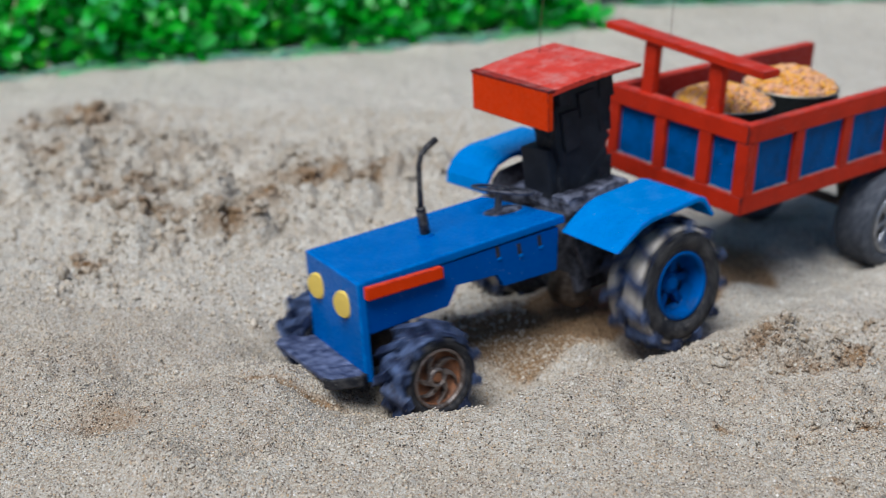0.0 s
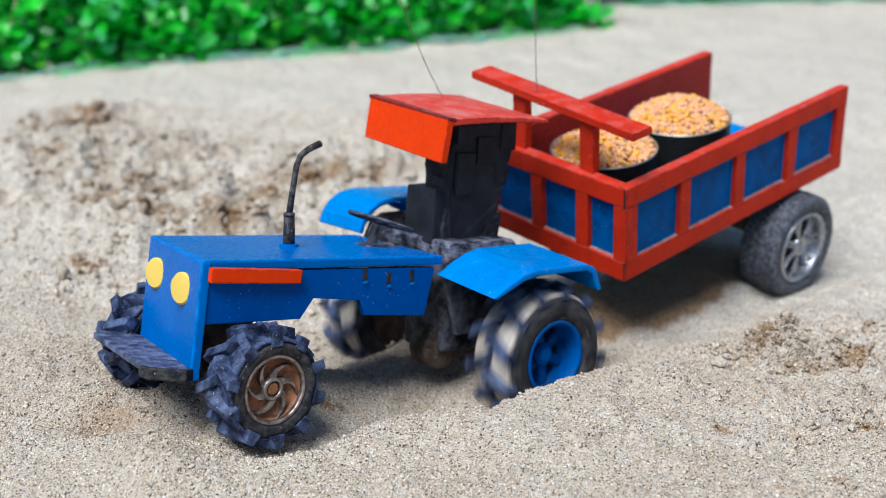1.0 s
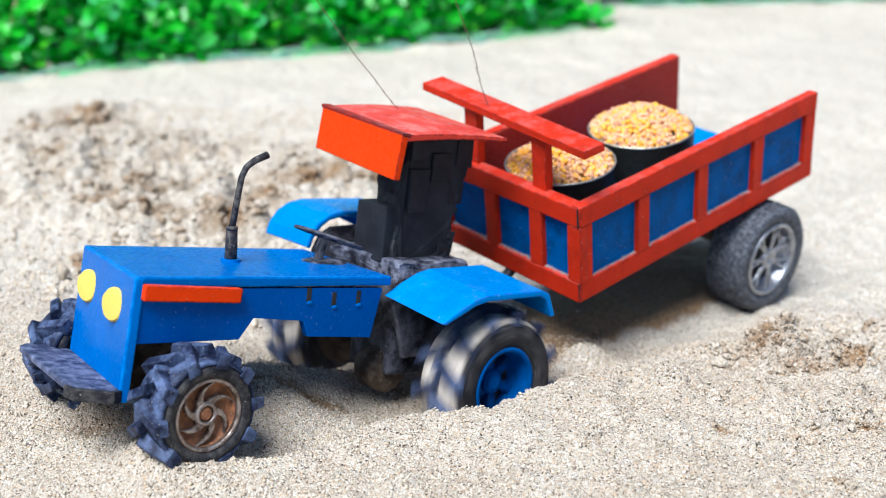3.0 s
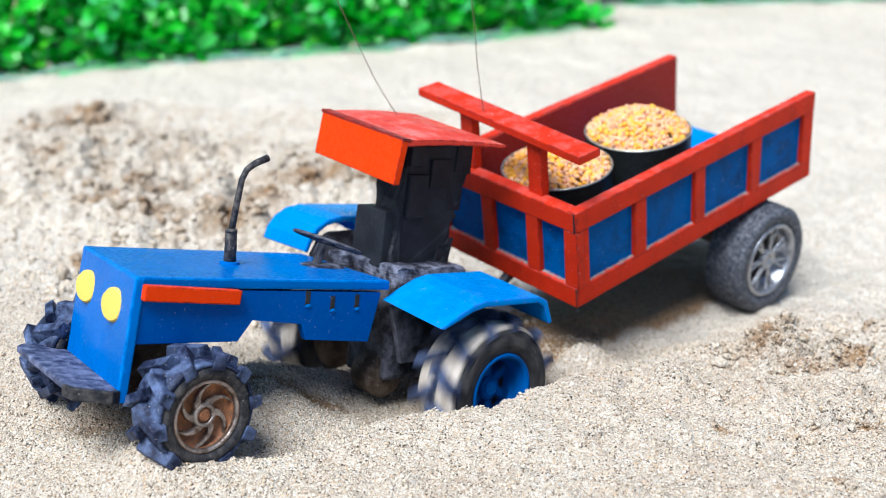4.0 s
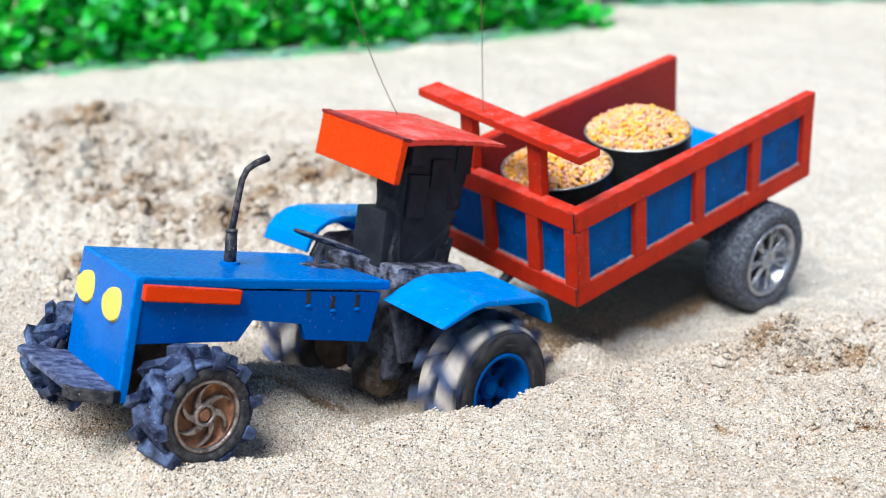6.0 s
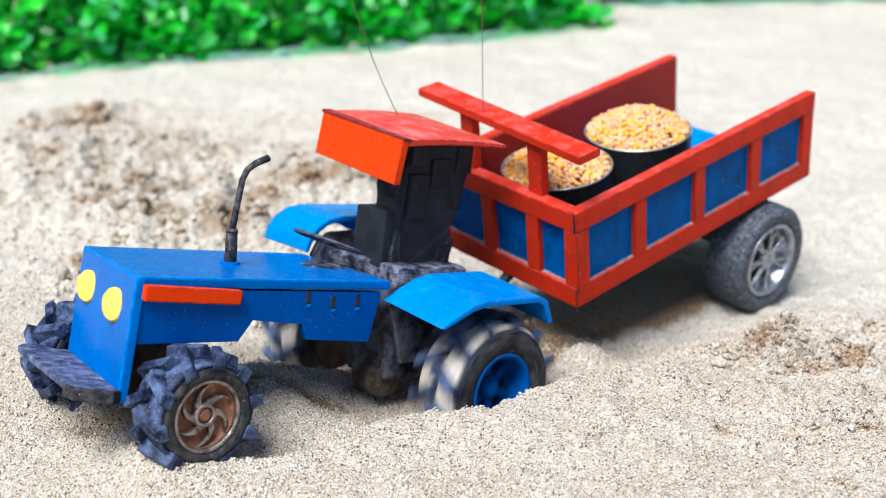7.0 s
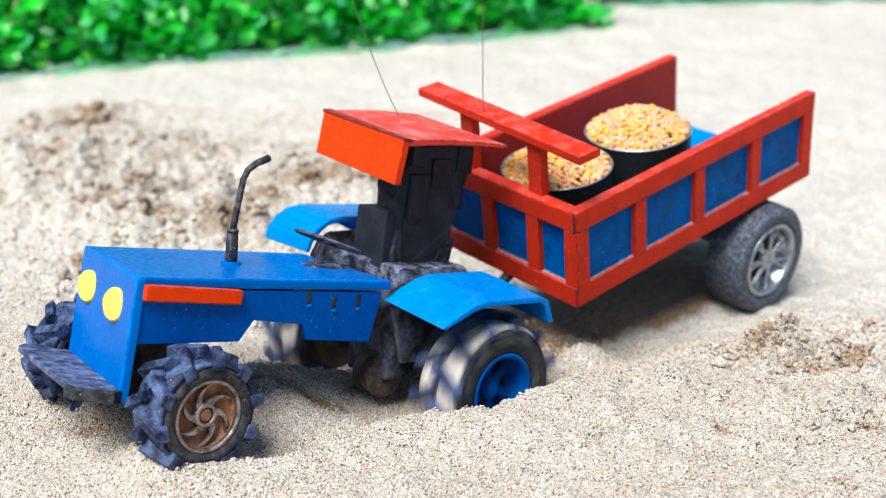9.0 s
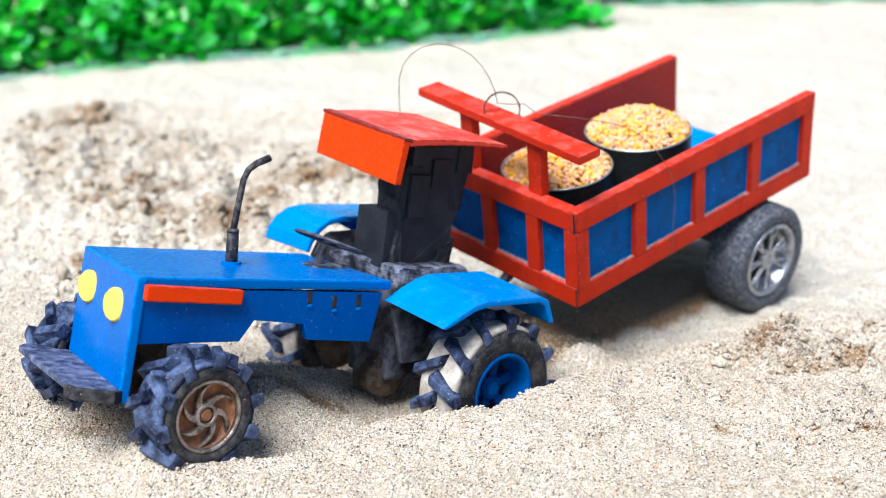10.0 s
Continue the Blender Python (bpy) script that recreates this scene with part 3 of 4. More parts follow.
def cart_wheel(parent, m):
    wheel = part("wheel", turned([(4.6, -8), (4.6, 9.2), (3.4, 10.0)], 20), CHROME, parent, "road wheel with a chrome spoked rim", m)
    prof = carcass(33.5, 13, 22.8, 0.8)
    tyre = turned(prof, 72, closed=True)
    part("tyre", tyre, CARTTYRE, wheel, "grey dusty road tyre", smooth=True)
    tr = bmesh.new()
    for row in range(6):
        y = -9.5 + row * 3.8
        for k in range(44):
            b = block(-1.7, 1.7, y - 1.45, y + 1.45, 33.1, 34.0 - 0.05 * abs(y), 0)
            b.transform(Matrix.Translation((0.5 * (row % 2), 0, 0)))
            joined(tr, b, roll(360 * (k + 0.5 * (row % 2)) / 44))
    part("tread", tr, CARTTYRE, wheel)
    part("rim", turned([(23.2, -10), (23.2, 12.0), (22.6, 13.2), (20.8, 12.9), (20.2, 11), (19.6, 2)], 64), CHROME, wheel, "chrome rim edge", smooth=True)
    # shade between the chrome spokes, painted as a near-black disc
    part("rim_recess", turned([(19.8, 2.0), (19.8, 2.6), (4, 2.6)], 48), DARK, wheel, "dark disc that paints the shade behind the spokes")
    sp = bmesh.new()
    for off in (-0.10, 0.10):
        pts = [((5 + 15.6 * j / 4) * math.cos(off * (0.5 + j / 4)), 9.6 - 0.5 * math.sin(j), (5 + 15.6 * j / 4) * math.sin(off * (0.5 + j / 4))) for j in range(5)]
        tube(pts, [1.3, 1.1, 1.0, 1.0, 1.1], 8, sp)
    ring_of("spoke", sp, CHROME, wheel, 7, "scratched chrome double spoke", True)
    part("hub", turned([(6.4, 3), (6.4, 10.4), (5.4, 11.2), (2.6, 10.6), (2.4, 9)], 24), CHROME, wheel, "scratched chrome hub", smooth=True)
    return wheel


# ---- the tractor (x forward, y to its left, origin between the rear wheels) ----
tractor = tagged(new("toy_tractor"), "handmade blue wooden toy tractor with a red roof, stuck in sand", "toy tractor")
FX = 150.0


def hood(parent):
    plan = [(FX, 35), (137, -35), (15, -35), (15, 35)]
    # the top board slopes down a little to the rear
    b = bmesh.new()
    zt = lambda x: 60.8 + (x - 15) * 0.05
    a = [b.verts.new((x, y * 1.01, zt(x) - 4.6)) for x, y in plan]
    c = [b.verts.new((x, y * 1.01, zt(x))) for x, y in plan]
    b.faces.new(a), b.faces.new(c[::-1])
    for i in range(4):
        b.faces.new((a[i], c[i], c[(i + 1) % 4], a[(i + 1) % 4]))
    bmesh.ops.recalc_face_normals(b, faces=b.faces)
    soften(b, 1.0)
    top = part("hood_top", b, BLUE, parent, "blue hood board with dust specks")
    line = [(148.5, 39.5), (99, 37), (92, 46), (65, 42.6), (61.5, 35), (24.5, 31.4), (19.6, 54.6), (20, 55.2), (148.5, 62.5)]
    part("hood_side", prism(line, 30.6, 34.6, 0.7), SHADEBLUE, parent, "blue side board, painted darker for shade, with a stepped lower edge")
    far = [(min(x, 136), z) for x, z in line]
    part("hood_side", prism(far, -34.6, -30.6, 0.7), SHADEBLUE, parent)
    # front board
    b = bmesh.new()
    near, away = Vector((FX + 0.6, 35, 0)), Vector((137.6, -35, 0))
    back = Vector((-4.2, 0.8, 0))
    vs = []
    for p, low in ((near, 15.5), (away, 19.0)):
        for d in (Vector(), back):
            for z, lean in ((low, 4.5), (67.0, 0)):
                vs.append(b.verts.new(p + d + Vector((lean, 0, z))))
    for f in ((0, 1, 3, 2), (4, 6, 7, 5), (0, 4, 5, 1), (2, 3, 7, 6), (1, 5, 7, 3), (0, 2, 6, 4)):
        b.faces.new([vs[i] for i in f])
    bmesh.ops.recalc_face_normals(b, faces=b.faces)
    soften(b, 0.9)
    part("front_panel", b, BLUE, parent, "blue front board with two yellow lamps")
    # lamps, flat discs on the front board
    yaw = math.degrees(math.atan2(13, 70))
    for y in (-18.2, 17.0):
        x = 143.9 + (y / 35) * 6.5 + 1.9
        m = pose(x / 1000, y / 1000, 0.0522, 0, -5, yaw) @ Matrix.Rotation(radians(-90), 4, "Z")
        lamp = turned([(7.2, 0.0), (7.2, 1.1), (6.5, 1.9), (3, 2.1)], 28)
        for v in lamp.verts:
            v.co.x *= 0.96 + 0.03 * math.sin(5 * v.co.z)
        part("headlight", lamp, YELLOW, parent, "yellow painted disc lamp", m)
    part("side_stripe", block(101.5, 148, 34.2, 38.6, 55.2, 61.6, 0.7, 0.2, m=Matrix.Identity(4)), VISOR, parent, "red wooden side strip",
         pose(0, 0, -0.0012) @ Matrix.Translation((0.101, 0, 0.058)) @ Matrix.Rotation(radians(-5.0), 4, "Y") @ Matrix.Translation((-0.101, 0, -0.058)))
    for x, z in ((63.0, 54.5), (48.5, 51.5), (34.0, 51.5)):
        slot = part("vent_slot", block(x - 1.3, x + 1.3, 34.2, 34.9, z - 3.2, z + 3.4, 0.9), DARK, parent, "dark cut slot")
        part("slot_lip", turned([(2.0, 34.4), (1.8, 35.0), (1.0, 35.4)], 16, m=Matrix.Translation((x - 0.5, 0, z - 3.6)) @ Matrix.Diagonal((0.9, 1, 0.55, 1))), BLUE, slot)
    return top


hood(tractor)


def bumper(parent):
    plate = [(148, 33), (158, 36), (171, 30), (172, 24), (163, -40), (158, -45), (150, -43), (139, -31)]
    b = prism(plate, 17.5, 20.5, 0.8, axis="z")
    for v in b.verts:
        v.co.z += (v.co.x - 150) * 0.10
    plate = part("bumper", b, BUMPER, parent, "black bumper plate under blue-grey dust")
    edge = prism([(153, 35), (158, 37.4), (172, 30.6), (173.4, 24), (171.6, 23.4), (170, 28.6), (158, 34.4), (154, 32.6)], 15.2, 20.6, 0.7, axis="z")
    for v in edge.verts:
        v.co.z += (v.co.x - 150) * 0.10
    part("bumper_lip", edge, TYRE, plate, "black turned-down bumper corner")
    return plate


bumper(tractor)


def running_gear(parent):
    part("front_axle", rod((127, -50, 15), (127, 50, 15), 3, 14), GREASE, parent)
    part("axle_bracket", block(112, 140, -16, 16, 12, 44, 1.2, 0.5), GREASE, parent, "brown grimy front bracket")
    part("gearbox", block(-40, 6, -4, 29, 8, 56, 3.0, 1.5), BLACK, parent, "black dusty gear housing")
    part("motor_case", turned([(9, -8), (12, -6), (12, 6), (9, 8)], 28, m=Matrix.Translation((0, 16, 10))), GREASE, parent, "brown grimy motor case", smooth=True)
    part("rear_axle", rod((-29.5, -60, 12), (-29.5, 60, 12), 3.6, 14), GREASE, parent)
    part("tow_hook", rod((-38, 0, 4), (-58, 0, 4), 2.4, 10), BLACK, parent)


running_gear(tractor)


def fender(parent, side, dx, dz, rise=0, slope=0.085, sweep=-0.06):
    if side > 0:
        outer = [(20, 47.5), (8, 53.8), (0, 57.4), (-8, 59.2 + rise), (-45, 59.5 + rise), (-51, 57.4), (-57, 46)]
    else:
        outer = [(16.5, 47.5), (14.6, 54), (10, 60), (3, 64.4), (-6, 59.3 + rise), (-49, 59.5 + rise), (-57, 46)]
    last = len(outer) - 1
    pts = list(outer)
    for i, (x, z) in reversed(list(enumerate(outer))):
        if i == last:
            pts.append((x + 2.8, z - 0.8))
        elif i == 0:
            pts.append((x - 2.6, z - 0.8))
        else:
            pts.append((x + (-2.2 if x > 5 else 1.8 if x < -50 else 0), z - (2.2 if x > 5 else 3.2)))
    b = prism(pts, 33, 78, 0.9)
    for v in b.verts:
        v.co.x += dx + (78 - v.co.y) * sweep
        v.co.z += dz + (78 - v.co.y) * slope
        v.co.y *= side
    part("fender", b, FENDERBLUE, parent, "blue angular mudguard")
    skirt = prism([(10, 47), (-6, 56), (-47, 56), (-50, 20), (0, 18)], 30, 33, 0.5)
    if side < 0:
        skirt = prism([(9, 60), (5, 68), (-2, 72), (-47, 74), (-50, 20), (0, 18)], 34, 37, 0.5)
    for v in skirt.verts:
        v.co.y *= side
    part("fender_wall", skirt, BLACK, parent)


fender(tractor, 1, 0, 0)
fender(tractor, -1, -7, 14, 7, 0.01, 0.12)


def cab(parent):
    b = prism([(-1, 60), (-2, 96), (-5, 125), (-49, 128), (-41, 100), (-37, 72), (-38, 60)], -1, 17, 1.5)
    bmesh.ops.subdivide_edges(b, edges=b.edges, cuts=7, use_grid_fill=True)
    # torn wrapping: broad folds and a ragged rear edge
    for v in b.verts:
        v.co += Vector((noise.noise(v.co * 0.09), noise.noise(v.co * 0.09 + Vector((9, 0, 0))), noise.noise(v.co * 0.09 + Vector((0, 9, 0))))) * 2.6
        torn = 1.0 + 2.2 * min(1, max(0, (-28 - v.co.x) / 8))
        v.co += Vector((noise.noise(v.co * 0.27), noise.noise(v.co * 0.27 + Vector((9, 0, 0))), 0.4 * noise.noise(v.co * 0.27 + Vector((0, 9, 0))))) * torn
    part("cab_post", b, SEATBLACK, parent, "rough black cab pillar")
    for x0, x1, z0, z1, y in ((-47, -36, 112, 127, 17.2), (-33, -20, 104, 118, 16.8), (-44, -34, 92, 103, 16.6), (-18, -6, 88, 110, 17.0), (-40, -30, 66, 78, 16.8), (-14, -5, 114, 124, 17.4)):
        part("wrap_flap", block(x0, x1, y - 2, y + 1.3, z0, z1, 0.5, 0.9), SEATBLACK, parent, "torn black wrapping flap")
    part("seat_back", block(-14, 4, -9, 14, 62, 91, 0.8, 0.6), SEATBLACK, parent, "black seat back")
    b = block(-44, 6, -26, 30, 55, 66, 3, 1.5)
    bmesh.ops.subdivide_edges(b, edges=b.edges, cuts=2, use_grid_fill=True)
    for v in b.verts:
        v.co += Vector((noise.noise(v.co * 0.12), noise.noise(v.co * 0.12 + Vector((9, 0, 0))), noise.noise(v.co * 0.12 + Vector((0, 9, 0))))) * 3
    part("seat", b, SEATDUST, parent, "crumpled black dusty seat")
    tilt = Matrix.Translation((-20, 0, 130)) @ Matrix.Rotation(radians(-7), 4, "X") @ Matrix.Translation((20, 0, -130))
    b = bmesh.new()
    rows = []
    for i in range(9):
        x = 12 - 66 * i / 8
        half = 31.8 + 3.6 * i / 8
        z = 131.8 + 1.2 * math.sin(math.pi * i / 8) + 1.2 * (i / 8)
        rows.append([b.verts.new((x, y, z + q)) for y, q in ((-half, 0), (half, 0), (half, -3.6 + 1.6 * i / 8), (-half, -3.6 + 1.6 * i / 8))])
    for p, q in zip(rows, rows[1:]):
        for k in range(4):
            b.faces.new((p[k], p[(k + 1) % 4], q[(k + 1) % 4], q[k]))
    b.faces.new(rows[0]), b.faces.new(rows[-1][::-1])
    bmesh.ops.recalc_face_normals(b, faces=b.faces)
    soften(b, 0.7)
    b.transform(tilt)
    part("roof", b, ROOFRED, parent, "faded red wooden roof board")
    b = block(9.6, 13.6, -31.8, 31.8, 109.5, 131.6, 0.7, 0.4, m=tilt)
    part("roof_edge", block(8.6, 14.0, -32.2, 32.2, 130.9, 132.7, 0.5, 0.3, m=tilt), EDGEWORN, parent, "worn dark red edge strip")
    part("visor", b, VISOR, parent, "bright orange-red front visor board")


cab(tractor)


def exhaust(parent):
    b = turned([(6.2, 0), (6.0, 1.2), (4.6, 2.2), (4.4, 3.4)], 20, m=Matrix.Translation((83, 0, 62)) @ Matrix.Rotation(radians(90), 4, "X"))
    base = part("exhaust", b, BLUE, parent, "black bent exhaust pipe on a blue foot")
    p = tube([(83, 0, 63), (83.2, 0, 72), (83.6, 0, 80), (83.6, 0, 80.4)], [2.9, 2.8, 2.6, 2.0], 14)
    tube([(83.6, 0, 79), (82, 0, 92), (80.4, 0, 103), (78.2, 0, 107.6), (74, 0, 110.6), (67.2, 0, 113.4)], [1.6, 1.5, 1.45, 1.5, 1.6, 1.75], 14, p)
    turned([(2.6, -1.0), (2.9, -0.4), (2.8, 0.4), (2.2, 1.0)], 16, p, Matrix.Translation((83.6, 0, 79.6)) @ Matrix.Rotation(radians(90), 4, "X"))
    part("pipe", p, PIPE, base, "black pipe with chipped paint", smooth=True)


exhaust(tractor)


def steering(parent):
    col = part("steering_column", tube([(34, 0, 58), (30, 0, 72)], [2.6, 2.0], 12), BLACK, parent)
    m = pose(0.0270, 0, 0.0735, 0, -17.5, 0)
    ring = turned([(17.0 + 1.0 * math.cos(a), 0.9 * math.sin(a)) for a in [k * math.pi / 4 for k in range(8)]], 40, closed=True, m=Matrix.Rotation(radians(90), 4, "X"))
    for k in range(3):
        a = 2 * math.pi * k / 3
        rod((0, 0, -0.4), (17 * math.cos(a), 17 * math.sin(a), 0), 1.0, 8, ring)
    turned([(4.5, -1.2), (4.5, 1.0), (3.4, 1.6)], 16, ring, Matrix.Rotation(radians(90), 4, "X"))
    part("steering_wheel", ring, BLACK, parent, "black three-spoke steering wheel", m, smooth=True)
    mat = turned([(15, 59.6), (14, 61.0), (10, 62.2), (4, 63.0)], 24, m=Matrix.Translation((30, -1, 0)) @ Matrix.Diagonal((1, 0.7, 1, 1)) @ Matrix.Rotation(radians(90), 4, "X"))
    part("column_boot", mat, SEATDUST, parent, "grey dusty steering mount", smooth=True)


steering(tractor)

FRONT_HUBS = (pose(0.1260, 0.0465, 0.0132), pose(0.1275, -0.0465, 0.0140, 0, 0, 180))
REAR_HUBS = (pose(-0.0295, 0.0620, 0.0120), pose(-0.0295, -0.0620, 0.0120, 0, 0, 180))
front_wheels = [front_wheel(tractor, m) for m in FRONT_HUBS]
rear_wheels = [rear_wheel(tractor, m) for m in REAR_HUBS]

# ---- the trailer (origin at the foot of its front wall) ----
trailer = tagged(new("toy_trailer"), "red and blue wooden toy trailer carrying two tins of grain", "toy trailer")


def dust_strip(a, b):
    """Loose dust and grains along a ledge, thicker towards the corners."""
    bm = bmesh.new()
    a, b = Vector(a), Vector(b)
    for k in range(int((b - a).length * 4.5)):
        u = random.random()
        p, size = a.lerp(b, u), random.uniform(0.18, 0.5) * (0.7 + 0.7 * abs(2 * u - 1) ** 3)
        m = Matrix.Translation((p.x + random.gauss(0, 0.5), p.y + random.gauss(0, 0.5), 10.9 + abs(random.gauss(0, 0.35)))) @ Matrix.Diagonal((size * 1.6, size * 1.6, size, 1))
        bmesh.ops.create_icosphere(bm, subdivisions=1, radius=1, matrix=m)
    return bm


def trailer_box(parent):
    L, W, H = 206, 56, 55
    # the lighter fender blue puts the light on the floor into its paint
    part("floor", block(-L + 2, -3, -W + 3, W - 3, 6, 9.5, 0.5), FENDERBLUE, parent, "blue floor board painted lighter as if lit")
    for side in (1, -1):
        y0, y1 = (W - 5.5, W) if side > 0 else (-W, -W + 5.5)
        part("top_rail", block(-L, 0.2, y0 - 1.5 * (side > 0), y1 + 1.5 * (side < 0), 43.5, H, 0.8, 0.25), RED, parent)
        part("bottom_rail", block(-L, 0.2, y0, y1, 0, 11, 0.8, 0.25), RED, parent)
        part("side_panel", block(-L + 2, -5, y0 + 1.0, y1 - 3.2 * (side > 0) + 0.0, 10, 44.5, 0.3) if side > 0 else block(-L + 2, -5, y0 + 3.2, y1 - 1.0, 10, 44.5, 0.3), CARTBLUE, parent, "dusty blue side panel")
        for x in (-4.4, -49.5, -99.5, -150, -200.8):
            w = 9.6 if x > -8 or x < -190 else 9
            part("post", block(x - w / 2, x + w / 2, y0 + 0.6, y1 - 0.3, 10.6, 43.9, 0.6, 0.35), RED, parent)
        inner = (y0 - 1.9, y0 + 0.4) if side > 0 else (y1 - 0.4, y1 + 1.9)
        part("inner_board", block(-L + 1, -4, inner[0], inner[1], 8, 54.2, 0.3), SHADERED, parent, "plain red inner board painted darker for shade")
    part("front_top_rail", block(-7, 0.8, -W, W - 0.6, 43.2, H - 0.4, 0.8, 0.25), RED, parent)
    part("front_bottom_rail", block(-5.5, 0.8, -W, W - 0.6, -0.4, 11, 0.8, 0.25), RED, parent)
    part("front_panel", block(-4.6, -2.8, -W + 4, W - 4, 10, 44, 0.3), CARTBLUE, parent, "dusty blue front panel")
    for y in (-51.4, -12, 23.4, 51.4):
        part("front_post", block(-5, 0.4, y - 4.6, y + 4.6, 10.6, 43.6, 0.6, 0.35), RED, parent)
    for a, c in ((-44.8, -9.2), (-94.8, -54.2), (-145.4, -104.2), (-196.0, -154.8)):
        part("dust_line", dust_strip((a, W - 2.6), (c, W - 2.6)), DUSTLINE, parent, "grey dust settled on the ledge")
    for a, c in ((-46.6, -16.8), (-7.2, 18.6), (28.2, 46.6)):
        part("dust_line", dust_strip((-1.8, a), (-1.8, c)), DUSTLINE, parent, "grey dust settled on the ledge")
    # seat beam on two posts over the front wall
    beam = block(-15.5, -1.0, -66, 59.5, 88.0, 92.4, 0.6, 0.3)
    for v in beam.verts:
        v.co.z -= 5.0 * (v.co.y + 66) / 126
    part("cross_beam", beam, RED, parent, "red cross beam on two posts", pose(0, 0, 0, 0, 0, -1.0))
    for y, top in ((-28.5, 86.8), (23.5, 84.6)):
        part("beam_post", block(-9, -3.4, y - 5, y + 5, 54.0, top, 0.5, 0.4), RED, parent)
    for z0, z1 in ((0.2, 10.6), (43.8, 54.4)):
        part("corner_joint", block(0.2, 0.95, W - 1.7, W - 0.8, z0, z1, 0.1), DARK, parent, "dark open joint between two rails")
    part("drawbar", tube([(-4, 0, -2), (24, 0, -14), (50, 0, -26)], [3, 2.6, 2.2], 10), BLACK, parent)
    part("axle", rod((-158.5, -48, -37), (-158.5, 48, -37), 3.2, 14), GREASE, parent)
    for y in (-30, 30):
        part("axle_bracket", prism([(-180, 2), (-134, 2), (-148, -40), (-166, -40)], y - 3, y + 3, 0.6), GREASE, parent, "dark wooden axle bracket")


trailer_box(trailer)
CART_HUBS = (pose(-0.1585, 0.0515, -0.0370), pose(-0.1585, -0.0515, -0.0370, 0, 0, 180))
cart_wheels = [cart_wheel(trailer, m) for m in CART_HUBS]


# ---- two tins heaped with grain ----
def tin(name_label):
    body = turned([(30.0, 0), (30.6, 1), (30.6, 41.4), (29.6, 41.4), (29.6, 2)], 64, m=Matrix.Rotation(radians(90), 4, "X"))
    ob = part("tin", body, TIN, None, smooth=False)
    part("rim", turned([(30.3 + 0.65 * math.cos(a), 41.8 + 0.65 * math.sin(a)) for a in [k * math.pi / 4 for k in range(8)]], 64, closed=True,
                       m=Matrix.Rotation(radians(90), 4, "X")), TINRIM, ob, "bright cut metal edge", smooth=True)
    return tagged(ob, name_label, "tin can", "tins on the trailer")


def heap(seed, label, high):
    r = random.Random(seed)
    co, faces = [], []
    ico = bmesh.new()
    bmesh.ops.create_icosphere(ico, subdivisions=1, radius=1)
    base = [tuple(v.co) for v in ico.verts]
    tris = [[v.index for v in f.verts] for f in ico.faces]
    ico.free()
    for k in range(1900):
        q, a = 29.0 * math.sqrt(r.random()), r.uniform(0, 6.2832)
        z = 40.2 + high * math.cos(min(1, q / 31) * math.pi / 2) + r.uniform(-2.2, 1.0) + (0.8 if r.random() < 0.1 else 0)
        size = r.uniform(1.35, 1.95)
        turn = Euler((r.uniform(0, 6), r.uniform(0, 6), r.uniform(0, 6))).to_matrix()
        c, n0 = Vector((q * math.cos(a), q * math.sin(a), z)), len(co)
        for b in base:
            co.append((c + turn @ Vector((b[0] * size, b[1] * size, b[2] * size * 0.72))) * 0.001)
        faces += [[n0 + i for i in t] for t in tris]
    me = bpy.data.meshes.new("grain_heap")
    me.from_pydata(co, [], faces)
    me.polygons.foreach_set("use_smooth", [True] * len(faces))
    me.materials.append(SEEDS)
    return tagged(new("grain_heap", me), label, "grain", kind="stuff")


TIN_SPOTS = (pose(-0.0400, 0.0030, 0.0096, 0, 0, 20), pose(-0.1050, 0.0050, 0.0096, 0, 0, 130))
tins = [tin("dark tin can filled with yellow grain in the trailer") for _ in TIN_SPOTS]
heaps = [heap(11 + i, "heaped yellow and pinkish grain in a dark tin", high) for i, high in enumerate((10.0, 12.5))]


# ---- artificial hedge behind the sand ----
def leaf_shape(length, width, bend):
    """A rounded oval leaf, folded a little along its rib: outline points and faces."""
    pts = [(0, 0, 0)]
    for k in range(1, 6):
        u = k / 6
        half = width / 2 * math.sin(math.pi * (0.06 + 0.88 * u)) ** 0.62
        z = bend * u * u
        pts += [(u * length, -half, z + half * 0.28), (u * length, 0, z), (u * length, half, z + half * 0.28)]
    pts.append((length, 0, bend))
    f = [(0, 1, 2), (0, 2, 3)]
    for k in range(4):
        a = 1 + 3 * k
        f += [(a, a + 3, a + 4, a + 1), (a + 1, a + 4, a + 5, a + 2)]
    f += [(13, 16, 14), (14, 16, 15)]
    return pts, f


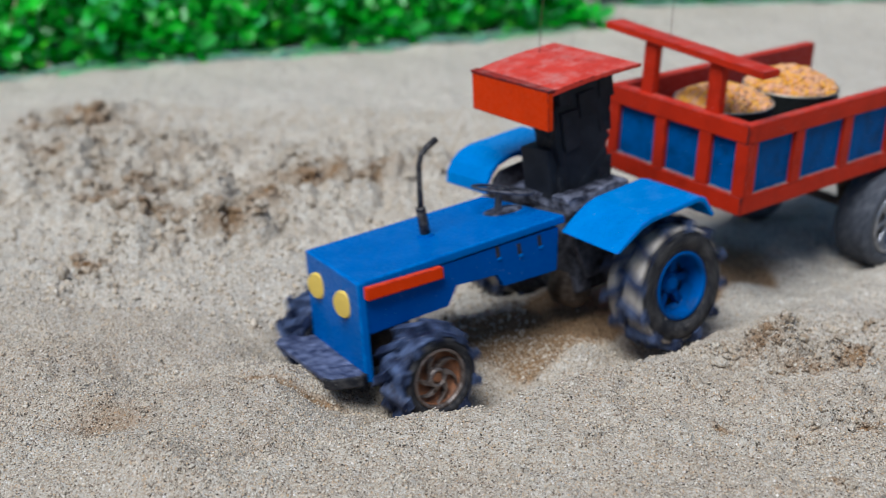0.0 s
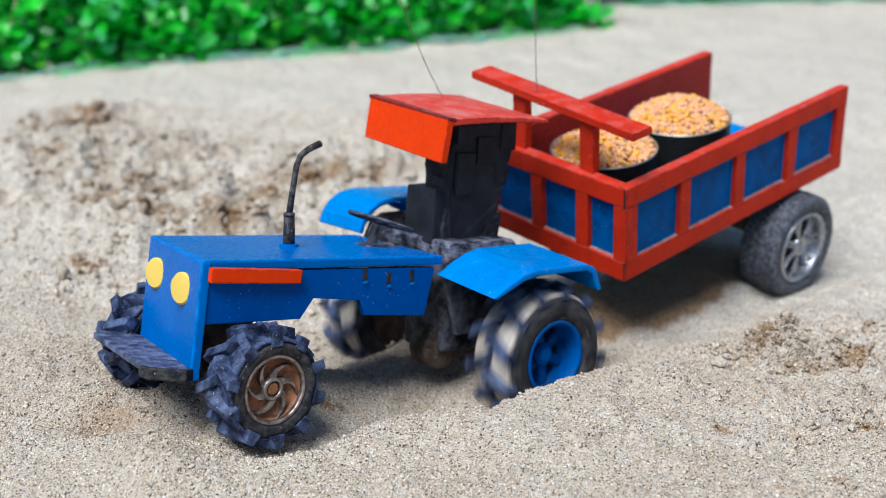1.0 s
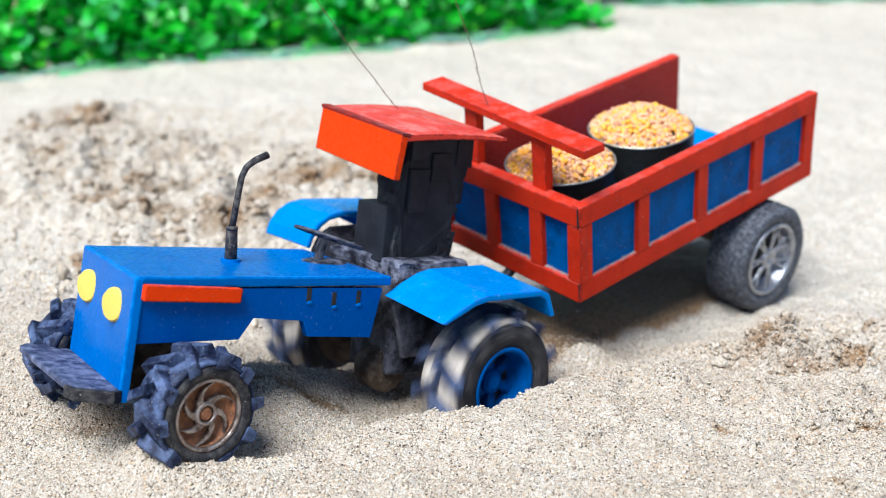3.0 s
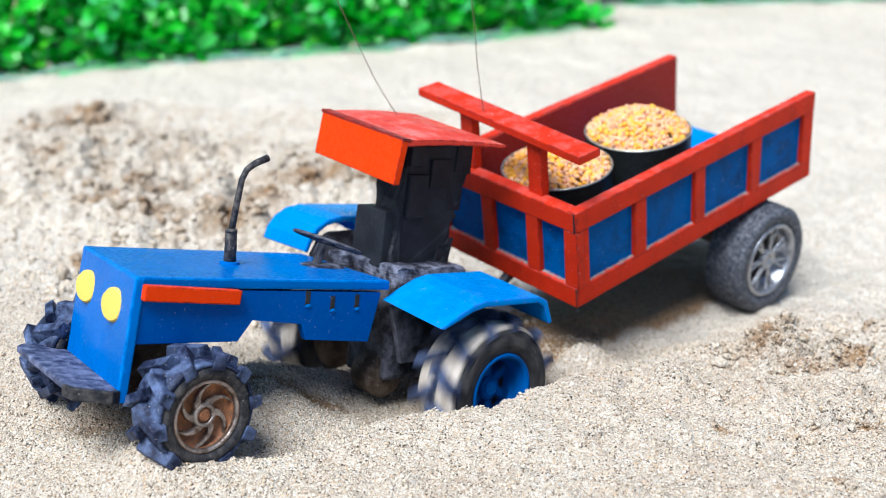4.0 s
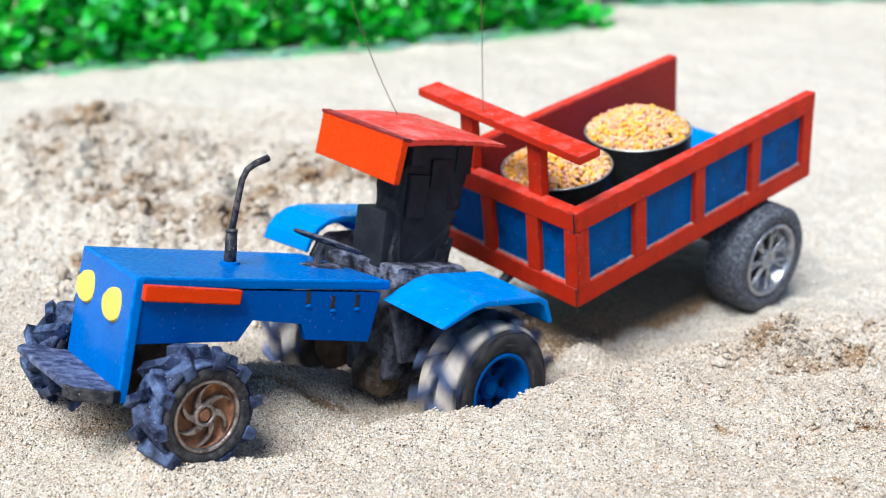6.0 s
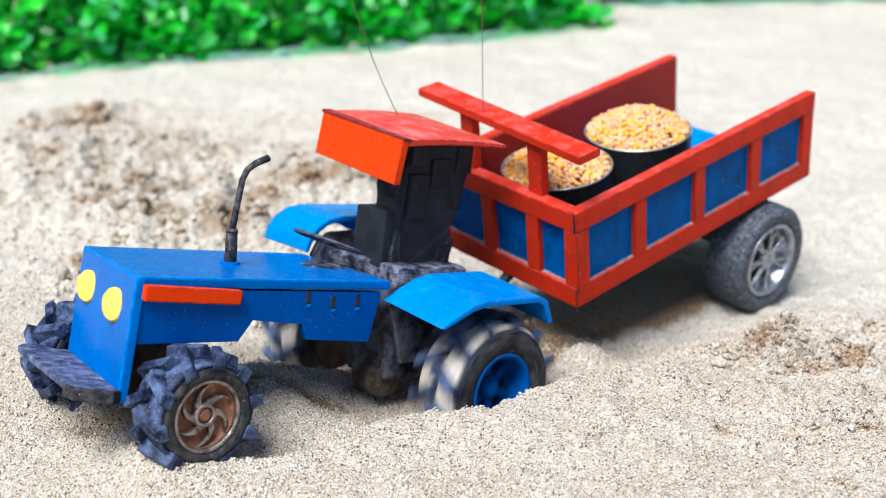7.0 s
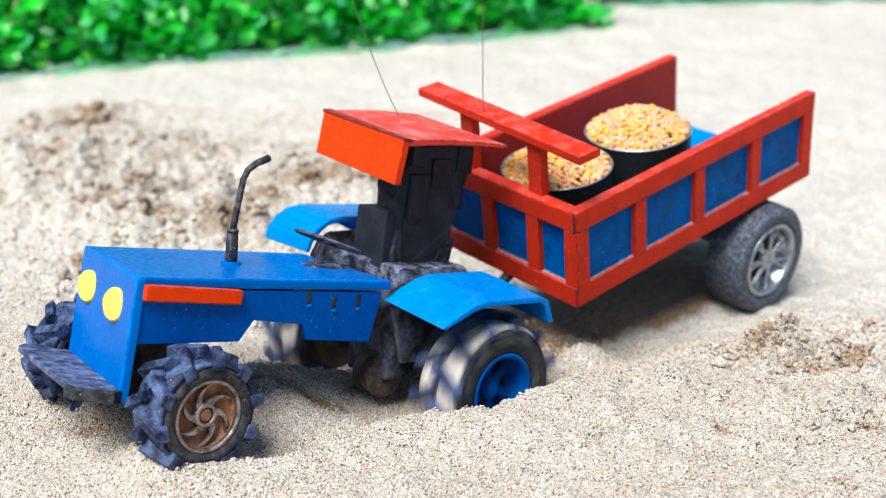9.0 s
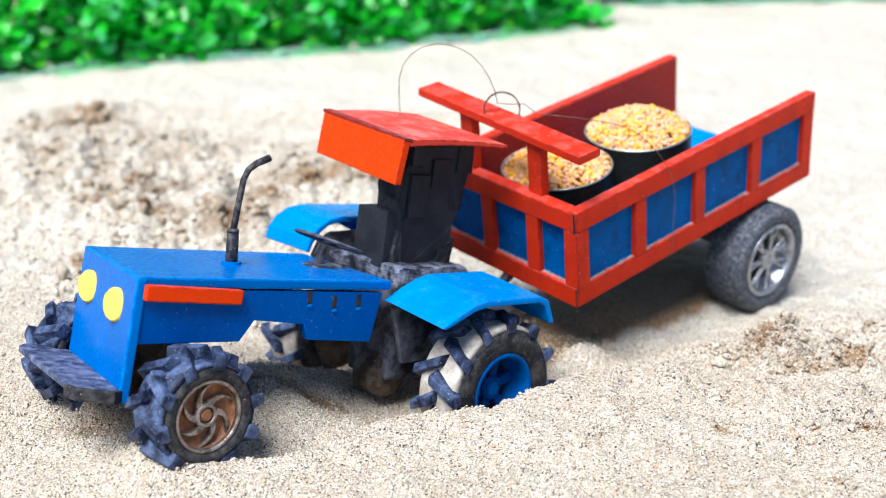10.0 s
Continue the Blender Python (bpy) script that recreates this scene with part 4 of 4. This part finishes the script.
def plant(seed, leaf_mat, sprigs, wide, tall, label):
    """Arching sprigs with pairs of leaves, some of them trailing out over the sand, and thin runners along the foot."""
    r = random.Random(seed)
    st, co, faces = bmesh.new(), [], []
    for k in range(sprigs):
        trailing = k % 9 == 0
        foot = Vector((r.uniform(-wide, wide), r.uniform(-52, 60), -3))
        if trailing:
            foot.y = r.uniform(-52, -30)
            tip = foot + Vector((r.uniform(-35, 35), r.uniform(-26, -8), r.uniform(8, 26)))
            mid = foot.lerp(tip, 0.5) + Vector((0, 0, r.uniform(22, 46)))
        else:
            h = r.uniform(0.45, 1.0) * tall * (0.6 if foot.y < -20 else 1.0)
            tip = foot + Vector((r.uniform(-0.45, 0.45) * h, r.uniform(-0.55, 0.3) * h, h * r.uniform(0.7, 1.0)))
            mid = foot.lerp(tip, 0.55) + Vector((r.uniform(-8, 8), r.uniform(-4, 10), 0.16 * h))
        curve = [foot * (1 - u) ** 2 + mid * 2 * u * (1 - u) + tip * u * u for u in [j / 6 for j in range(7)]]
        tube(curve, [1.5, 1.5, 1.3, 1.2, 1.0, 0.8, 0.6], 5, st)
        pairs = r.randint(6, 8)
        for j in range(pairs):
            u = 0.26 + 0.74 * j / (pairs - 1)
            root = foot * (1 - u) ** 2 + mid * 2 * u * (1 - u) + tip * u * u
            if root.z < 32 and not trailing:
                continue
            along = ((mid - foot) * (1 - u) + (tip - mid) * u).normalized()
            head = math.atan2(along.y, along.x)
            for side in (-1, 1):
                size = r.uniform(16, 27) * (1.0 if u < 0.8 else 0.75)
                pts, fs = leaf_shape(size, size * r.uniform(0.55, 0.72), r.uniform(-5, 2))
                turn = Matrix.Rotation(r.uniform(0.1, 1.3), 4, "X") @ Euler((r.uniform(-0.6, 0.6), r.uniform(-0.75, 0.35), head + side * r.uniform(0.6, 1.5))).to_matrix().to_4x4()
                m, n0 = Matrix.Translation(root) @ turn, len(co)
                for p in pts:
                    q = m @ Vector(p)
                    q.z = max(q.z, 1.0 + r.random())
                    co.append(q * 0.001)
                faces += [[n0 + i for i in f] for f in fs]
    for k in range(13):
        x, y, z = r.uniform(-wide - 20, wide - 60), r.uniform(-84, -48), r.uniform(1, 9)
        tube([(x, y, 1), (x + r.uniform(25, 45), y + r.uniform(-6, 6), z), (x + r.uniform(60, 85), y + r.uniform(-8, 8), z), (x + r.uniform(100, 130), y + r.uniform(-8, 8), 1)], 1.4, 5, st)
    ob = part("artificial_plant", st, STEM)
    me = bpy.data.meshes.new("crown")
    me.from_pydata(co, [], faces)
    me.polygons.foreach_set("use_smooth", np.ones(len(faces), bool))
    me.materials.append(leaf_mat)
    crown = new("crown", me)
    crown.parent = ob
    return tagged(ob, label, "plant", "hedge of artificial plants")


def hedge():
    a, b = Vector((-0.70, 1.115)), Vector((0.15, 1.475))
    d = (b - a).normalized()
    across = Vector((-d.y, d.x))
    ang = math.degrees(math.atan2(d.y, d.x))
    kinds = [plant(21, LEAF, 78, 75, 170, "bright green plastic plant with small oval leaves"),
             plant(22, LEAF, 78, 75, 190, "bright green plastic plant with small oval leaves"),
             plant(23, LEAFDARK, 80, 75, 200, "dark green plastic plant behind the hedge")]
    spots = []
    for i in range(8):
        p = a + d * (0.125 * i) + across * 0.075
        spots.append((i % 2, p, ang))
    for i in range(8):
        spots.append((2, a + d * (0.125 * i + 0.05) + across * 0.20, ang))
    for i in range(5):
        spots.append((2, Vector((0.30 + 0.11 * i, 1.755 + 0.012 * i)), ang - 18))
    first = {}
    for kind, p, turn in spots:
        m = pose(p.x, p.y, float(sand_height(np.array([p.x]), np.array([p.y]))[0]) - 0.001, 0, 0, turn)
        if kind in first:
            copy_thing(kinds[kind], m)
        else:
            kinds[kind].matrix_basis = m
            first[kind] = 1


hedge()

# ---- two thin wires, in short stiff pieces ----
ROOF_FOOT, BEAM_FOOT = Vector((-0.030, -0.022, 0.1350)), Vector((-0.004, -0.014, 0.0920))
WIRE_STEP, WIRE_COUNT = 0.007, 36


def wire(label):
    top = tagged(new("wire"), label, "wire")
    b = tube([(0, 0, -0.3), (0, 0, WIRE_STEP * 500), (0, 0, WIRE_STEP * 1000 + 0.3)], 0.22, 6)
    me = part("wire_piece", b, WIRE, top)
    pieces = [me]
    for _ in range(WIRE_COUNT - 1):
        o = new("wire_piece", me.data)
        o.parent = top
        pieces.append(o)
    return top, pieces


wires = [wire("thin brown wire rising from the tractor roof"), wire("thin brown wire rising from the trailer beam")]

# ---- what moves ----
TRACTOR = (
    (0.0, 0.0650, 0.6486, 0.0019, 6.36, 5.43, -142.00),
    (0.2, 0.0424, 0.6260, 0.0018, 7.80, -0.76, -141.55),
    (0.5, 0.0084, 0.5943, 0.0012, 8.59, -7.68, -140.81),
    (0.7, -0.0118, 0.5799, -0.0004, 7.27, -9.63, -140.17),
    (1.0, -0.0157, 0.5759, -0.0019, 6.72, -10.38, -139.56),
    (1.5, -0.0158, 0.5765, -0.0034, 6.45, -10.81, -139.38),
    (1.8, -0.0171, 0.5754, -0.0034, 6.04, -10.74, -139.58),
    (2.0, -0.0205, 0.5726, -0.0034, 5.00, -10.55, -140.09),
    (2.2, -0.0244, 0.5698, -0.0028, 3.76, -11.03, -139.52),
    (2.5, -0.0334, 0.5631, -0.0025, 5.24, -10.91, -139.83),
    (2.7, -0.0388, 0.5556, -0.0001, 4.96, -11.17, -139.05),
    (3.4, -0.0454, 0.5494, -0.0039, 4.75, -13.35, -137.77),
    (10.0, -0.0446, 0.5494, -0.0039, 4.75, -13.35, -137.77),
)
TRAILER = (
    (0.0, 0.1406, 0.7082, 0.0483, -2.58, 0.47, -141.65),
    (0.2, 0.1154, 0.6835, 0.0460, -2.44, 1.82, -140.88),
    (0.5, 0.0860, 0.6654, 0.0360, -2.02, 5.29, -139.34),
    (0.7, 0.0664, 0.6465, 0.0338, -2.92, 6.48, -139.73),
    (1.0, 0.0633, 0.6454, 0.0323, -2.77, 6.67, -139.55),
    (1.5, 0.0636, 0.6462, 0.0308, -2.58, 7.5, -139.71),
    (1.8, 0.0622, 0.6448, 0.0311, -2.68, 7.4, -139.59),
    (2.0, 0.0587, 0.6411, 0.0318, -2.94, 7.15, -139.28),
    (2.2, 0.0544, 0.6352, 0.0325, -3.21, 7.4, -139.68),
    (2.5, 0.0451, 0.6296, 0.0328, -2.93, 7.1, -139.34),
    (2.7, 0.0402, 0.6236, 0.0335, -3.14, 7.2, -139.45),
    (3.4, 0.0349, 0.6167, 0.0296, -2.91, 8.6, -139.70),
    (10.0, 0.0349, 0.6167, 0.0296, -2.91, 8.6, -139.70),
)


def row_pose(r):
    return pose(*r[1:])


def at_time(rows, t):
    """The pose between two rows, for things that follow."""
    for p, q in zip(rows, rows[1:]):
        if p[0] <= t <= q[0]:
            k = (t - p[0]) / (q[0] - p[0])
            return pose(*[u + (v - u) * k for u, v in zip(p[1:], q[1:])])
    return row_pose(rows[-1])


# how the wires lean: seconds, degrees sideways and away for each, and how far they have sunk (0 up, 1 slack)
LEAN = ((0, 4, 6, 2, 0), (0.5, -22, 5, -2, 0), (1.0, -24, 5, -4, 0), (1.8, -38, 5, -18, 0), (2.2, -50, 5, -28, 0), (2.7, -45, 5, -27, 0), (3.4, -30, 5, -10, 0),
        (4.5, -27, 5, -7, 0), (5.5, -23, 5, -3, 0), (9.2, -22, 5, -2, 0), (9.3, -14, 5, 6, 0.55), (9.4, 0, 5, 20, 0.92), (9.6, 4, 5, 24, 1.0), (10.0, 6, 5, 26, 1.0))


def wire_nodes(foot, lean, away, slack, which):
    """Points of a wire of fixed length from its foot upwards: nearly straight, or fallen over in a loop when slack."""
    p, pts = foot.copy(), [foot.copy()]
    for k in range(WIRE_COUNT):
        u = k / WIRE_COUNT
        wave = 5 * math.sin(9 * u + which)
        side = lean + wave + 14 * (u - 0.3)
        if slack:
            fallen = float(np.interp(u, (0, 0.065, 0.115, 0.155, 0.215, 0.285, 0.365, 0.40, 0.44, 0.48, 0.62, 0.70, 0.78, 0.86, 1), (-3, 2, 40, 70, 105, 140, 168, 60, 130, 95, 100, 130, 150, 178, 182))) if which == 0 else 20 + 1500 * u
            side = side * (1 - slack) + fallen * slack
        a, b = radians(side), radians(away + 8 * slack * math.sin(5 * u))
        p = p + WIRE_STEP * Vector((math.sin(a), math.cos(a) * math.sin(b), math.cos(a) * math.cos(b)))
        pts.append(p.copy())
    return pts


def motions():
    walk(tractor, [(r[0], row_pose(r)) for r in TRACTOR])
    walk(trailer, [(r[0], row_pose(r)) for r in TRAILER])
    for ob, heaped, spot in zip(tins, heaps, TIN_SPOTS):
        walk(ob, [(r[0], row_pose(r) @ spot) for r in TRAILER])
        walk(heaped, [(r[0], row_pose(r) @ spot) for r in TRAILER])
    # rolling wheels turn by the way they have gone
    def way(rows, radius):
        out, total, last = [], 0.0, None
        for r in rows:
            p = Vector(r[1:3])
            total += math.degrees((p - last).length / radius) if last is not None else 0
            last = p
            out.append((r[0], total))
        return out
    for i, (w, m) in enumerate(zip(front_wheels, FRONT_HUBS)):
        rows = [(t, m @ roll((a + 14) * (1 - 2 * i))) for t, a in way(TRACTOR, 0.024)]
        walk(w, rows)
    for i, (w, m) in enumerate(zip(cart_wheels, CART_HUBS)):
        walk(w, [(t, m @ roll((a + 8) * (1 - 2 * i))) for t, a in way(TRAILER, 0.0335)])
    # the drive wheels spin in their pits and stop towards the end
    spin, angle = [], 0.0
    for k in range(101):
        t = k / 10
        spin.append((t, angle))
        speed = 560 if t < 0.8 else 660
        if t >= 9.2:
            speed *= max(0.0, 1 - (t - 9.1) / 0.35)
        angle += speed * 0.1
    for i, (w, m) in enumerate(zip(rear_wheels, REAR_HUBS)):
        walk(w, [(t, m @ roll(a * (1 - 2 * i))) for t, a in spin])
    # the wires sway and at last sink
    for which, ((top, pieces), rows, foot) in enumerate(zip(wires, (TRACTOR, TRAILER), (ROOF_FOOT, BEAM_FOOT))):
        walk(top, [(0, pose(0, 0, 0)), (10, pose(0, 0, 0))])
        tracks = [[] for _ in pieces]
        times = sorted({l[0] for l in LEAN} | {r[0] for r in rows})
        for t in times:
            lean = [float(np.interp(t, [l[0] for l in LEAN], [l[j] for l in LEAN])) for j in (1, 2, 3, 4)]
            base = at_time(rows, t) @ foot
            pts = wire_nodes(base, lean[0] if which == 0 else lean[2], lean[1], lean[3], which)
            for k in range(len(pieces)):
                d = (pts[k + 1] - pts[k]).normalized()
                tracks[k].append((t, Matrix.Translation(pts[k]) @ d.to_track_quat("Z", "Y").to_matrix().to_4x4()))
        for ob, tr in zip(pieces, tracks):
            walk(ob, tr)


motions()
